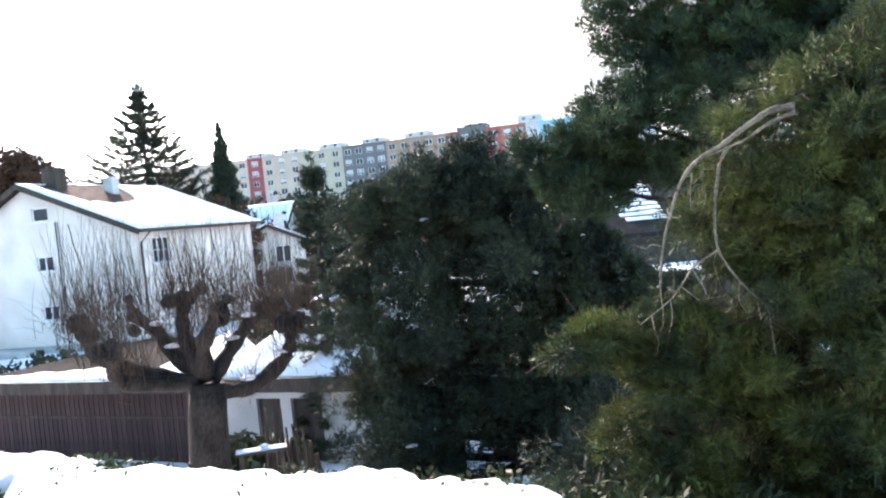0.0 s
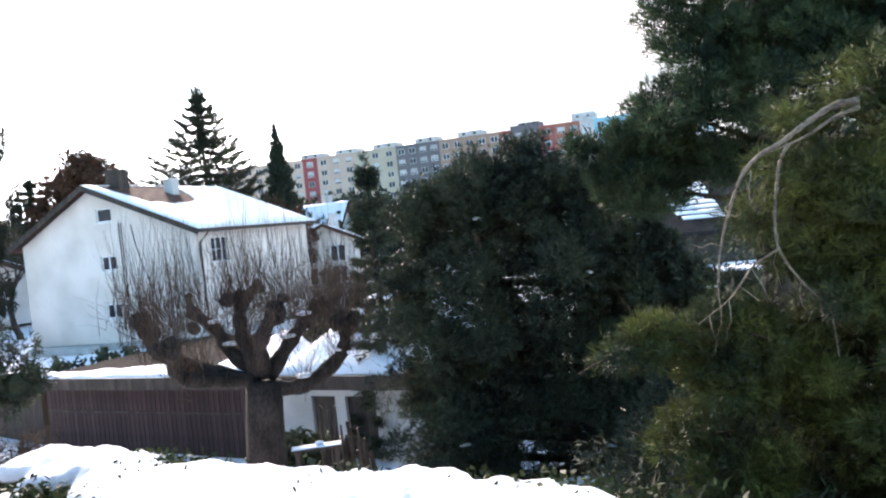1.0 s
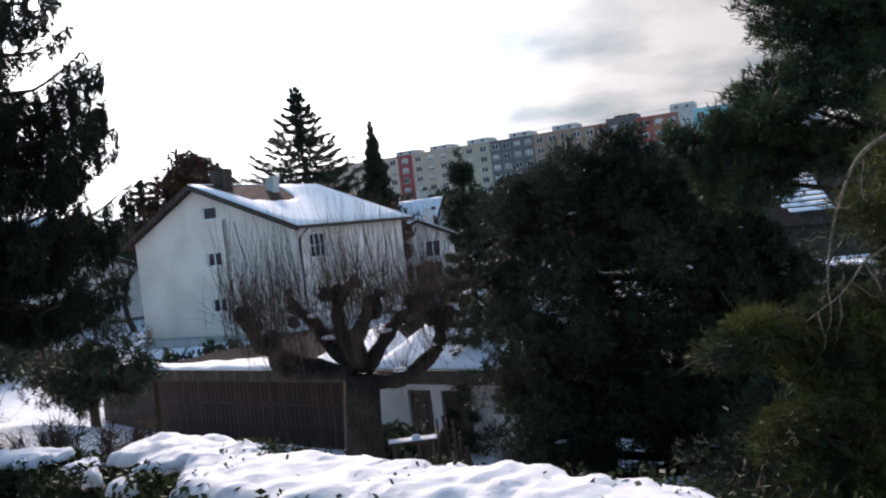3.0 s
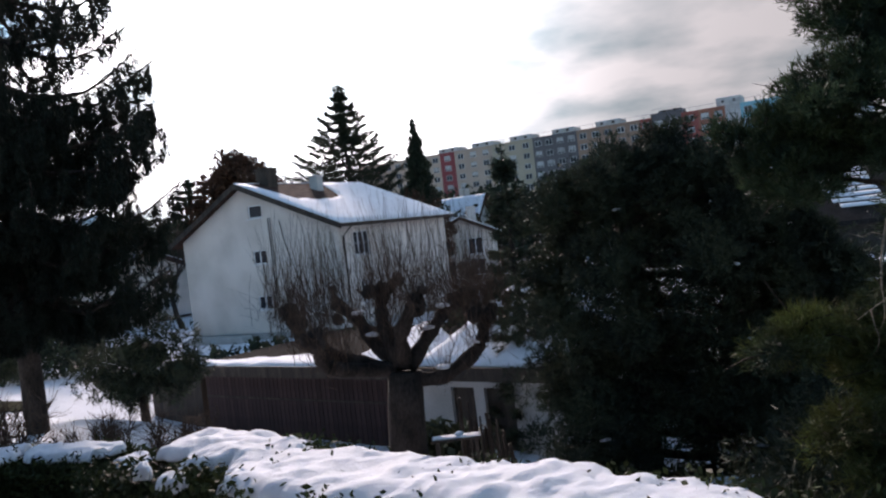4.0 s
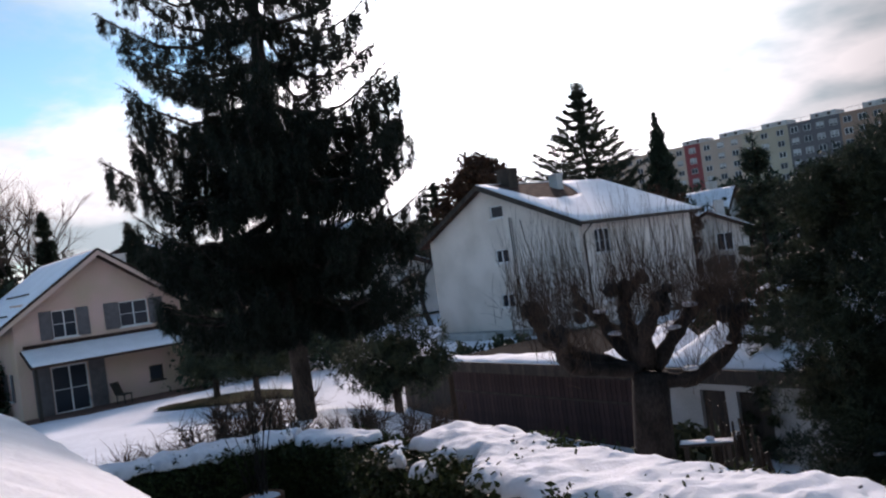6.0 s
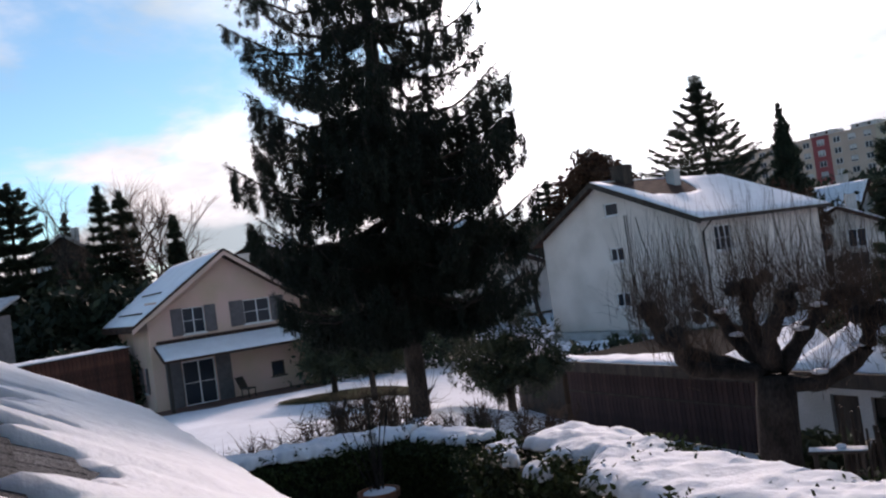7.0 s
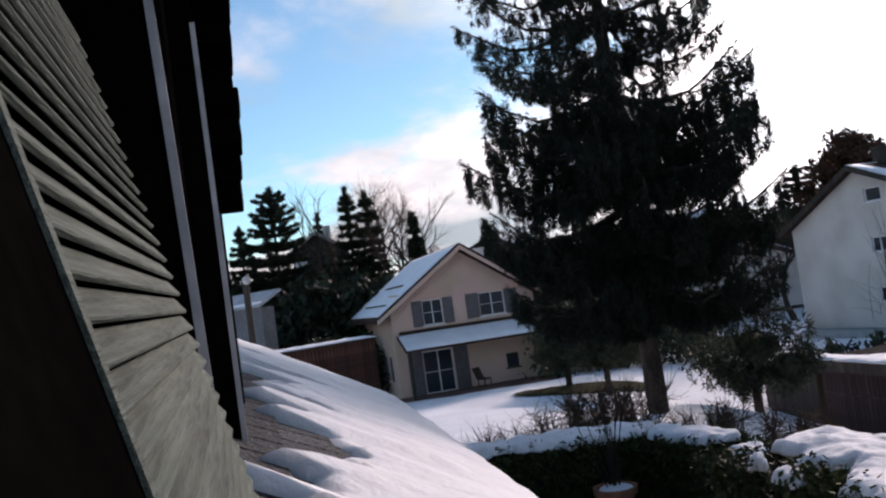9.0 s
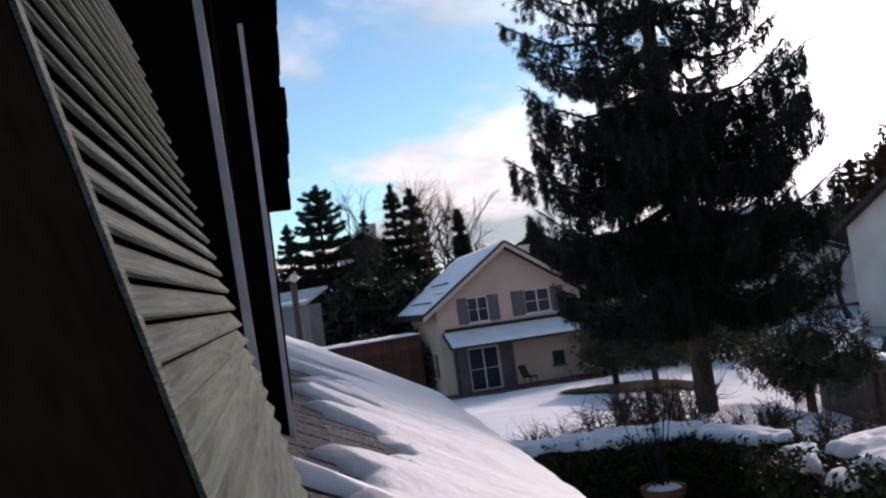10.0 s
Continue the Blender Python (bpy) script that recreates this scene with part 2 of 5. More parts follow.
def needle_mesh(name, rng, centres, dirs, length, width, per, spread=0.9, droop=0.0):
    """Tufts: per thin blades from each centre, fanned round its direction."""
    n = len(centres)
    c = np.repeat(centres, per, axis=0) + rng.normal(0, 0.25, (n * per, 3)) * length
    d = unit(np.repeat(unit(dirs), per, axis=0) + rng.normal(0, spread, (n * per, 3)) + np.array([0, 0, -droop]))
    side = unit(np.cross(d, rng.normal(0, 1, (n * per, 3))))
    ln = length * rng.uniform(0.6, 1.25, (n * per, 1))
    wd = width * rng.uniform(0.7, 1.3, (n * per, 1))
    v = np.stack([c - side * wd * 0.5, c + side * wd * 0.5, c + d * ln], axis=1).reshape(-1, 3)
    f = np.arange(len(v)).reshape(-1, 3)
    return raw_mesh(name, v, f)


def leaf_mesh(name, rng, centres, size, per, jitter):
    """Clumps of small four-cornered leaves round the centres."""
    n = len(centres) * per
    c = np.repeat(centres, per, axis=0) + rng.normal(0, jitter, (n, 3))
    a = unit(rng.normal(0, 1, (n, 3)))
    b = unit(np.cross(a, rng.normal(0, 1, (n, 3))))
    s = size * rng.uniform(0.6, 1.4, (n, 1))
    v = np.stack([c - a * s, c + b * s * 0.5, c + a * s, c - b * s * 0.5], axis=1).reshape(-1, 3)
    return raw_mesh(name, v, np.arange(len(v)).reshape(-1, 4))


def ellipsoid_points(rng, centre, radii, n, shell=0.45):
    """Points in the outer part of an ellipsoid with an uneven surface."""
    d = unit(rng.normal(0, 1, (n, 3)))
    r = rng.uniform(shell, 1.0, (n, 1)) ** 0.6 * rng.uniform(0.82, 1.12, (n, 1))
    return np.asarray(centre) + d * r * np.asarray(radii), d


def twigs_mesh(name, rng, starts, dirs, length, width, bend=0.15, segs=3):
    """Bare thin shoots, three-sided, each bending a little."""
    v, f = [], []
    for p, d in zip(starts, dirs):
        ln = length * rng.uniform(0.55, 1.15)
        d = unit(np.asarray(d, dtype=float))
        p = np.asarray(p, dtype=float)
        a = unit(np.cross(d, rng.normal(0, 1, 3)))
        b = np.cross(d, a)
        base = len(v)
        for k in range(segs + 1):
            w = width * (1 - 0.8 * k / segs)
            for q in range(3):
                v.append(p + (a * math.cos(q * 2.094) + b * math.sin(q * 2.094)) * w)
            d = unit(d + rng.normal(0, bend, 3))
            p = p + d * ln / segs
        for k in range(segs):
            for q in range(3):
                i, j = base + k * 3 + q, base + k * 3 + (q + 1) % 3
                f.append((i, j, j + 3, i + 3))
    return raw_mesh(name, v, f)


def snow_sheet(bm, grid, thick, lumpy=0.03, seed=0.0, scale=2.0):
    """A snow layer on a grid of points (rows of Vectors): a lumpy top and a rounded rim."""
    nu, nv = len(grid), len(grid[0])
    top, bot = [], []
    for i, row in enumerate(grid):
        tr, br = [], []
        for j, p in enumerate(row):
            e = min(i, nu - 1 - i, j, nv - 1 - j)
            k = 0.35 if e == 0 else (0.85 if e == 1 else 1.0)
            h = thick * k + lumpy * (noise.noise(Vector(p) * scale + Vector((seed, 0, 0))) + 0.4 * noise.noise(Vector(p) * scale * 2.8 + Vector((seed, 5, 0)))) * (e > 0)
            tr.append(bm.verts.new(p + Vector((0, 0, h))))
            br.append(bm.verts.new(p))
        top.append(tr), bot.append(br)
    for i in range(nu - 1):
        for j in range(nv - 1):
            bm.faces.new((top[i][j], top[i + 1][j], top[i + 1][j + 1], top[i][j + 1]))
            bm.faces.new((bot[i][j], bot[i][j + 1], bot[i + 1][j + 1], bot[i + 1][j]))
    for i in range(nu - 1):
        for j in (0, nv - 1):
            bm.faces.new((top[i][j], bot[i][j], bot[i + 1][j], top[i + 1][j]))
    for j in range(nv - 1):
        for i in (0, nu - 1):
            bm.faces.new((top[i][j], top[i][j + 1], bot[i][j + 1], bot[i][j]))
    bmesh.ops.recalc_face_normals(bm, faces=bm.faces)
    return bm


def bilinear(a, b, c, d, nu, nv):
    a, b, c, d = Vector(a), Vector(b), Vector(c), Vector(d)
    return [[a.lerp(b, i / (nu - 1)).lerp(d.lerp(c, i / (nu - 1)), j / (nv - 1)) for j in range(nv)] for i in range(nu)]


# ---- ground ----
def build_ground():
    verts, faces = [], []
    radii = [0.0] + [1.5 * 1.085 ** k for k in range(88)]
    sides = 120
    verts.append((0, 0, ground_z(0, 0)))
    for r in radii[1:]:
        for k in range(sides):
            a = k * math.tau / sides
            x, y = r * math.cos(a), r * math.sin(a)
            z = ground_z(x, y) + 0.06 * noise.noise(Vector((x * 0.35, y * 0.35, 0))) + 0.02 * noise.noise(Vector((x * 1.7, y * 1.7, 3)))
            verts.append((x, y, z))
    for k in range(sides):
        faces.append((0, 1 + k, 1 + (k + 1) % sides))
    me = bpy.data.meshes.new("ground")
    n = len(radii) - 1
    for i in range(n - 1):
        for k in range(sides):
            a, b = 1 + i * sides + k, 1 + i * sides + (k + 1) % sides
            faces.append((a, a + sides, b + sides, b))
    me.from_pydata(verts, [], faces)
    me.materials.append(GROUND)
    me.polygons.foreach_set("use_smooth", [True] * len(me.polygons))
    tagged(new("ground", me), "snow-covered garden ground falling gently to the neighbours", "ground", kind="structure")


build_ground()


# ---- houses ----
def wall_with_holes(bm, origin, along, up, width, top, holes, depth):
    """A wall from a grid of solid cells round rectangular openings (x0, z0, x1, z1); top(x): its height. depth: the thickness vector."""
    origin, along, up, depth = Vector(origin), Vector(along), Vector(up), Vector(depth)
    xs = sorted({0.0, width, *[h[0] for h in holes], *[h[2] for h in holes]})
    for x0, x1 in zip(xs, xs[1:]):
        mid = (x0 + x1) / 2
        cuts = sorted((h[1], h[3]) for h in holes if h[0] <= mid <= h[2])
        z = 0.0
        for c0, c1 in cuts + [(None, None)]:
            a, b = (c0, c0) if c0 is not None else (top(x0), top(x1))
            prism(bm, [origin + along * x0 + up * z, origin + along * x1 + up * z, origin + along * x1 + up * b, origin + along * x0 + up * a], depth)
            if c1 is not None:
                z = c1
    bmesh.ops.remove_doubles(bm, verts=bm.verts[:], dist=0.0005)
    return bm


def window(parent, origin, along, out, w, h, panes=2, rows=1, sill=True, shutters=False, frame_mat=None, wall_depth=0.12, rail=0.06):
    """A window set back in its opening: frame, panes, sill and, if any, a pair of shutters."""
    origin, along, out = Vector(origin), Vector(along).normalized(), Vector(out).normalized()
    m = Matrix((( along.x, out.x, 0, origin.x), (along.y, out.y, 0, origin.y), (along.z, out.z, 1, origin.z), (0, 0, 0, 1)))
    back = -wall_depth
    bm = bmesh.new()
    r = rail
    ring = []
    for y in (back, back + 0.05):
        for q in (0.0, r):
            ring.append([bm.verts.new(m @ Vector((x, y, z))) for x, z in ((q, q), (w - q, q), (w - q, h - q), (q, h - q))])
    for a, b in ((0, 1), (1, 3), (3, 2), (2, 0)):
        for k in range(4):
            n = (k + 1) % 4
            bm.faces.new((ring[a][k], ring[a][n], ring[b][n], ring[b][k]))
    bmesh.ops.recalc_face_normals(bm, faces=bm.faces)
    win = part("window", bm, frame_mat or FRAME_WHITE, parent)
    for k in range(1, panes):
        x = w * k / panes
        part("mullion", box(bmesh.new(), (x - r * 0.6, back + 0.003, r), (x + r * 0.6, back + 0.055, h - r), m), frame_mat or FRAME_WHITE, win)
    for k in range(1, rows):
        z = h * k / rows
        part("glazing_bar", box(bmesh.new(), (r, back + 0.006, z - r * 0.3), (w - r, back + 0.045, z + r * 0.3), m), frame_mat or FRAME_WHITE, win)
    for k in range(panes):
        bm = bmesh.new()
        x0, x1 = w * k / panes, w * (k + 1) / panes
        box(bm, (x0 + r * 0.4, back + 0.008, r * 0.5), (x1 - r * 0.4, back + 0.02, h - r * 0.5), m)
        part("pane", bm, GLASS, win)
    if sill:
        part("sill", box(bmesh.new(), (-0.08, back + 0.05, -0.07), (w + 0.08, 0.07, -0.003), m, 0.01), frame_mat or FRAME_WHITE, win)
    if shutters:
        for x in (-w * 0.52 - 0.02, w + 0.02):
            bm = box(bmesh.new(), (x, 0.02, -0.03), (x + w * 0.52, 0.055, h + 0.03), m)
            part("shutter", bm, SHUTTER_GREY, parent, "grey louvred window shutter, folded open")
    return win


def roof_tiles(parent, a, b, up_vec, rows_n, cols, material=None, thick=0.03, skip=None):
    """Courses of tiles on one roof slope from the eave a-b up along up_vec, joined per slope."""
    a, b, up_vec = Vector(a), Vector(b), Vector(up_vec)
    nrm = (b - a).cross(up_vec).normalized()
    if nrm.z < 0:
        nrm = -nrm
    bm = bmesh.new()
    for i in range(rows_n):
        p = a + up_vec * (i / rows_n)
        step = up_vec / rows_n
        for j in range(cols):
            q = p + (b - a) * (j / cols)
            w = (b - a) / cols * 0.97
            s = 0.006 * ((i * 7 + j * 13) % 5)
            prism(bm, [q + nrm * (0.02 + s), q + w + nrm * (0.02 + s), q + w + step * 1.1 + nrm * 0.005, q + step * 1.1 + nrm * 0.005], nrm * thick)
    return part("roof_tiles", bm, material or TILE, parent)


def build_pale_house():
    L_, G, AP = 11.4, 10.9, 6.1      # side length, gable width, apex along the gable
    base, eave_z, apex_z = -2.2, 4.35, 6.95
    c = polar(-20.34, 43.0, 0)
    H = thing("pale_house", (c.x, c.y, 0), 75.0, "two-storey pale rendered house with snowy gable roof", "house")
    # local x runs along the side wall, y along the gable wall
    slope_r, slope_l = (apex_z - eave_z) / AP, (apex_z - eave_z) / (G - AP)

    def top(y):
        return (eave_z + slope_r * y if y < AP else eave_z + slope_l * (G - y)) - base
    holes = []
    for zc, w, h in ((5.55, 0.95, 0.7), (3.05, 0.95, 0.75), (0.55, 0.95, 0.75)):
        holes.append((AP - 0.75 - w / 2, zc - h / 2 - base, AP - 0.75 + w / 2, zc + h / 2 - base))
    bm = bmesh.new()
    # gable wall, facing the garden
    for a, b in ((0.0, AP), (AP, G)):
        sub = [(h[0] - a, h[1], h[2] - a, h[3]) for h in holes if a <= (h[0] + h[2]) / 2 <= b]
        wall_with_holes(bm, (0, a, base), (0, 1, 0), (0, 0, 1), b - a, lambda x, a=a: top(a + x), sub, (0.3, 0, 0))
    part("gable_wall", bm, PLASTER_PINK, H)
    for h in holes:
        window(H, (0, h[2], h[1] + base), (0, -1, 0), (-1, 0, 0), h[2] - h[0], h[3] - h[1], panes=1 if h[1] > 7 else 2)
    # side wall
    hs = [(1.35, 2.55 - base, 2.85, 3.85 - base)  , (1.6, 0.0 - base, 2.8, 1.2 - base)]
    bm = wall_with_holes(bmesh.new(), (0.303, 0, base), (1, 0, 0), (0, 0, 1), L_ - 0.303, lambda x: eave_z - base, [(h[0] - 0.303, h[1], h[2] - 0.303, h[3]) for h in hs], (0, 0.3, 0))
    part("side_wall", bm, PLASTER_PINK, H)
    for h in hs:
        window(H, (h[0], 0, h[1] + base), (1, 0, 0), (0, -1, 0), h[2] - h[0], h[3] - h[1], panes=3, rows=2)
    part("far_gable_wall", prism(bmesh.new(), [(L_, 0.0, base), (L_, G, base), (L_, G, eave_z), (L_, AP, apex_z), (L_, 0.0, eave_z)], (0.3, 0, 0)), PLASTER_PINK, H)
    part("back_wall", box(bmesh.new(), (0.303, G - 0.3, base), (L_ - 0.003, G, eave_z - 0.003)), PLASTER_PINK, H)
    part("plinth", boxes(((-0.05, -0.05, base), (-0.004, G + 0.05, -1.1)), ((0.0, -0.05, base), (L_, -0.004, -1.1))), CONCRETE, H)
    # roof: two slabs with overhang, dark verge boards, tiles, snow
    oh, ohe = 0.55, 0.65
    za = lambda y: (eave_z + slope_r * y if y <= AP else eave_z + slope_l * (G - y)) + 0.06
    for name, y0, y1 in (("roof_slope", -ohe, AP), ("roof_slope", G + ohe, AP)):
        bm = prism(bmesh.new(), [(-oh, y0, za(y0)), (L_ + oh, y0, za(y0)), (L_ + oh, y1, za(y1)), (-oh, y1, za(y1))], (0, 0, 0.16))
        part(name, bm, TILE, H)
        bm = prism(bmesh.new(), [(-oh - 0.045, y0, za(y0) - 0.12), (-oh - 0.045, y1, za(y1) - 0.12), (-oh - 0.045, y1, za(y1) + 0.17), (-oh - 0.045, y0, za(y0) + 0.17)], (0.042, 0, 0))
        part("verge_board", bm, DARK_WOOD, H)
    part("gutter", tube(bmesh.new(), [(-oh, -ohe - 0.07, za(-ohe) + 0.06), (L_ + oh, -ohe - 0.07, za(-ohe) + 0.06)], (0.07, 0.07), 8), DARK_WOOD, H)
    part("downpipe", tube(bmesh.new(), [(0.25, -ohe - 0.05, za(-ohe)), (0.3, -0.1, za(-ohe) - 0.5), (0.3, -0.1, base + 0.3)], (0.05, 0.05, 0.05), 8), DARK_WOOD, H)
    part("cable_pipe", tube(bmesh.new(), [(-0.05, 4.45, base + 0.4), (-0.05, 4.45, 5.1)], (0.03, 0.03), 6), DARK_WOOD, H)
    part("cable_pipe", tube(bmesh.new(), [(-0.05, 4.3, base + 0.4), (-0.05, 4.3, 5.1)], (0.02, 0.02), 6), DARK_WOOD, H)
    part("cable", tube(bmesh.new(), spline([(-0.05, 3.7, 4.9), (-0.06, 3.35, 3.2), (-0.05, 2.7, 1.4), (-0.05, 2.5, 0.2)], 4), [0.022] * 13, 5), DARK_WOOD, H)
    # snow over the lower part of the slope; the ridge has melted bare round the chimneys
    grid = []
    for i in range(34):
        x = -oh + 0.03 + (L_ + 2 * oh - 0.06) * i / 33
        lim = 0.56 + 0.44 * min(1.0, max(0.0, (x - 5.2) / 2.2)) + 0.07 * noise.noise(Vector((x * 0.9, 2.0, 0)))
        if x < 1.0:
            lim = 0.56 + 0.43 * max(0.0, min(1.0, (1.0 - x) / 0.7))
        grid.append([Vector((x, -ohe + (AP + ohe) * min(lim, 0.995) * j / 9, za(-ohe + (AP + ohe) * min(lim, 0.995) * j / 9) + 0.165)) for j in range(10)])
    part("roof_snow", snow_sheet(bmesh.new(), grid, 0.13, 0.05), SNOW, H, "melting snow on the roof slope", smooth=True)
    grid = [[Vector((-oh + 0.05 + (L_ + 2 * oh - 0.1) * i / 20, AP + (G + ohe - AP) * j / 8, za(AP + (G + ohe - AP) * j / 8) + 0.165)) for j in range(9)] for i in range(21)]
    part("roof_snow", snow_sheet(bmesh.new(), grid, 0.12, 0.04), SNOW, H, smooth=True)
    # chimneys
    for x, y, w, hgt, mt in ((1.6, AP - 0.2, 0.85, 1.0, DARK_WOOD), (5.0, AP - 1.2, 0.6, 0.9, PLASTER_WHITE)):
        bm = box(bmesh.new(), (x, y - w / 2, za(y) - 0.1), (x + w, y + w / 2, za(y) + hgt), bevel=0.02)
        box(bm, (x - 0.06, y - w / 2 - 0.06, za(y) + hgt + 0.002), (x + w + 0.06, y + w / 2 + 0.06, za(y) + hgt + 0.09))
        part("chimney", bm, mt, H, "plain chimney with a flat cap")
    part("balcony_plinth", box(bmesh.new(), (-1.0, 6.5, base), (-0.06, 10.5, -1.15), bevel=0.03), PLASTER_WHITE, H)


def build_peach_house():
    # local x along the front gable (left to right), y into the house
    A = polar(-57.6, 40.0)
    ang, W = 68.0, 7.34
    base = -1.25
    H = thing("peach_house", (A.x, A.y, base), ang, "small peach rendered house with snowy roof and grey shutters", "house")
    D_, eave, apex = 9.0, 4.35, 6.9
    mid = W * 0.5
    s = (apex - eave) / mid

    def top(x):
        return apex - abs(x - mid) * s
    holes = [(1.6, 3.45, 2.6, 4.65), (4.5, 3.5, 5.8, 4.65), (1.3, 0.15, 2.8, 2.2), (5.5, 0.8, 6.15, 1.5)]
    bm = bmesh.new()
    for a, b in ((0.0, mid), (mid, W)):
        sub = []
        for h in holes:
            lo, hi = max(h[0], a), min(h[2], b)
            if hi > lo:
                sub.append((lo - a, h[1], hi - a, h[3]))
        wall_with_holes(bm, (a, 0, 0), (1, 0, 0), (0, 0, 1), b - a, lambda x, a=a: top(a + x), sub, (0, 0.3, 0))
    part("front_wall", bm, PLASTER_PEACH, H)
    window(H, (1.6, 0, 3.45), (1, 0, 0), (0, -1, 0), 1.0, 1.2, panes=2, rows=2, shutters=True, rail=0.036)
    window(H, (4.5, 0, 3.5), (1, 0, 0), (0, -1, 0), 1.3, 1.15, panes=2, rows=2, shutters=True, rail=0.038)
    window(H, (1.3, 0, 0.15), (1, 0, 0), (0, -1, 0), 1.5, 2.05, panes=2, rows=2, sill=False, rail=0.05)
    window(H, (5.5, 0, 0.8), (1, 0, 0), (0, -1, 0), 0.65, 0.7, panes=1, frame_mat=DARK_WOOD)
    for x in (0.55, 2.85):
        part("shutter", box(bmesh.new(), (x, -0.06, 0.15), (x + 0.7, -0.01, 2.3), bevel=0.01), SHUTTER_GREY, H)
    hs = [(1.6, 0.9, 2.4, 2.1), (3.4, 0.9, 4.2, 2.1), (6.0, 0.9, 6.9, 2.0)]
    bm = wall_with_holes(bmesh.new(), (0, 0.303, 0), (0, 1, 0), (0, 0, 1), D_ - 0.303, lambda x: eave - 0.02, [(h[0] - 0.303, h[1], h[2] - 0.303, h[3]) for h in hs], (0.3, 0, 0))
    part("side_wall", bm, PLASTER_PEACH, H)
    for h in hs:
        window(H, (0, h[2], h[1]), (0, -1, 0), (-1, 0, 0), h[2] - h[0], h[3] - h[1], panes=2, rows=2)
        for y in (h[0] - 0.45, h[2] + 0.05):
            part("shutter", box(bmesh.new(), (-0.06, y, h[1]), (-0.01, y + 0.4, h[3])), SHUTTER_GREY, H)
    part("side_wall", box(bmesh.new(), (W - 0.3, 0.303, 0), (W, D_, top(W))), PLASTER_PEACH, H)
    part("back_wall", prism(bmesh.new(), [(0.303, D_, 0), (W - 0.303, D_, 0), (W - 0.303, D_, top(W - 0.3)), (mid, D_, apex), (0.303, D_, top(0.3))], (0, -0.3, 0)), PLASTER_PEACH, H)
    part("string_course", box(bmesh.new(), (0.0, -0.045, 5.02), (W, -0.002, 5.10)), PLASTER_PEACH, H)
    # roof with wide overhang, pale soffit boards and snow
    oh, oe = 0.75, 0.8
    zt = lambda x: apex - abs(x - mid) * s + 0.05
    for x0, nm in ((-oe, "left"), (W + oe, "right")):
        part("roof_slope", prism(bmesh.new(), [(x0, -oh, zt(x0)), (mid, -oh, zt(mid)), (mid, D_ + oh, zt(mid)), (x0, D_ + oh, zt(x0))], (0, 0, 0.2)), TILE, H)
        part("verge_board", prism(bmesh.new(), [(x0, -oh - 0.05, zt(x0) - 0.06), (mid, -oh - 0.05, zt(mid) - 0.06), (mid, -oh - 0.05, zt(mid) + 0.14), (x0, -oh - 0.05, zt(x0) + 0.14)], (0, 0.046, 0)), PLASTER_PEACH, H, "pale painted verge board")
        n = 19
        bm = bmesh.new()
        for j in range(n):
            y = -oh - 0.08 + (D_ + 2 * oh + 0.1) * j / n
            w = (D_ + 2 * oh + 0.1) / n * 0.985
            for k in range(13):
                f0, f1 = k / 13, (k + 1.08) / 13
                xa, xb = x0 + (mid - x0) * f0, x0 + (mid - x0) * min(f1, 1.0)
                prism(bm, [(xa, y, zt(xa) + 0.235), (xb, y, zt(xb) + 0.205), (xb, y + w, zt(xb) + 0.205), (xa, y + w, zt(xa) + 0.235)], (0, 0, 0.04))
        part("roof_tiles", bm, TILE, H)
        g = [[Vector((x0 + (mid - x0) * (0.02 + 0.95 * i / 24), -oh + 0.06 + (D_ + 2 * oh - 0.1) * j / 26, zt(x0 + (mid - x0) * (0.02 + 0.95 * i / 24)) + 0.262)) for j in range(27)] for i in range(25)]
        part("roof_snow", snow_sheet(bmesh.new(), g, 0.07, 0.035, 3.0, 3.0), SNOW, H, "thin snow over the roof tiles", smooth=True)
    # snow guard rails
    for f in (0.14, 0.42):
        x = -oe + (mid + oe) * f
        part("snow_guard", tube(bmesh.new(), [(x, 0.0 if f < 0.3 else 1.4, zt(x) + 0.40), (x, 6.2, zt(x) + 0.40)], (0.04, 0.04), 6), DARK_WOOD, H)
    part("chimney", box(box(bmesh.new(), (W - 1.9, 3.0, zt(W - 1.9) - 0.2), (W - 1.3, 3.6, zt(W - 1.9) + 1.25), bevel=0.02), (W - 1.96, 2.94, zt(W - 1.9) + 1.252), (W - 1.24, 3.66, zt(W - 1.9) + 1.33)), PLASTER_WHITE, H, "white chimney with cap")
    # porch roof across the front
    part("porch_roof", prism(bmesh.new(), [(0.15, -1.8, 2.35), (W + 0.3, -1.8, 2.35), (W + 0.3, -0.003, 3.0), (0.15, -0.003, 3.0)], (0, 0, 0.1)), TILE, H)
    part("porch_flashing", box(bmesh.new(), (0.3, -0.09, 3.1), (W + 0.1, -0.004, 3.3)), TILE, H)
    g = bilinear((0.2, -1.85, 2.46), (W + 0.25, -1.85, 2.46), (W + 0.25, -0.1, 3.09), (0.2, -0.1, 3.09), 24, 8)
    part("porch_snow", snow_sheet(bmesh.new(), g, 0.16, 0.05, 5.0), SNOW, H, "thick snow on the porch roof", smooth=True)
    for x in (0.3, W + 0.05):
        part("porch_post", box(bmesh.new(), (x, -1.7, 0), (x + 0.12, -1.58, 2.34), bevel=0.01), DARK_WOOD, H)
    part("terrace", box(bmesh.new(), (-0.2, -2.7, -0.5), (W + 0.3, -0.01, 0.16)), mat("red_brown_paving", (0.20, 0.11, 0.09), vary=0.2, scale=2.0), H, "red-brown paved terrace")
    # garden chair under the porch
    ch = thing("garden_chair", tuple(H.matrix_world @ Vector((3.9, -1.1, 0.16))), ang + 30, "dark folding garden chair on the terrace", "chair")
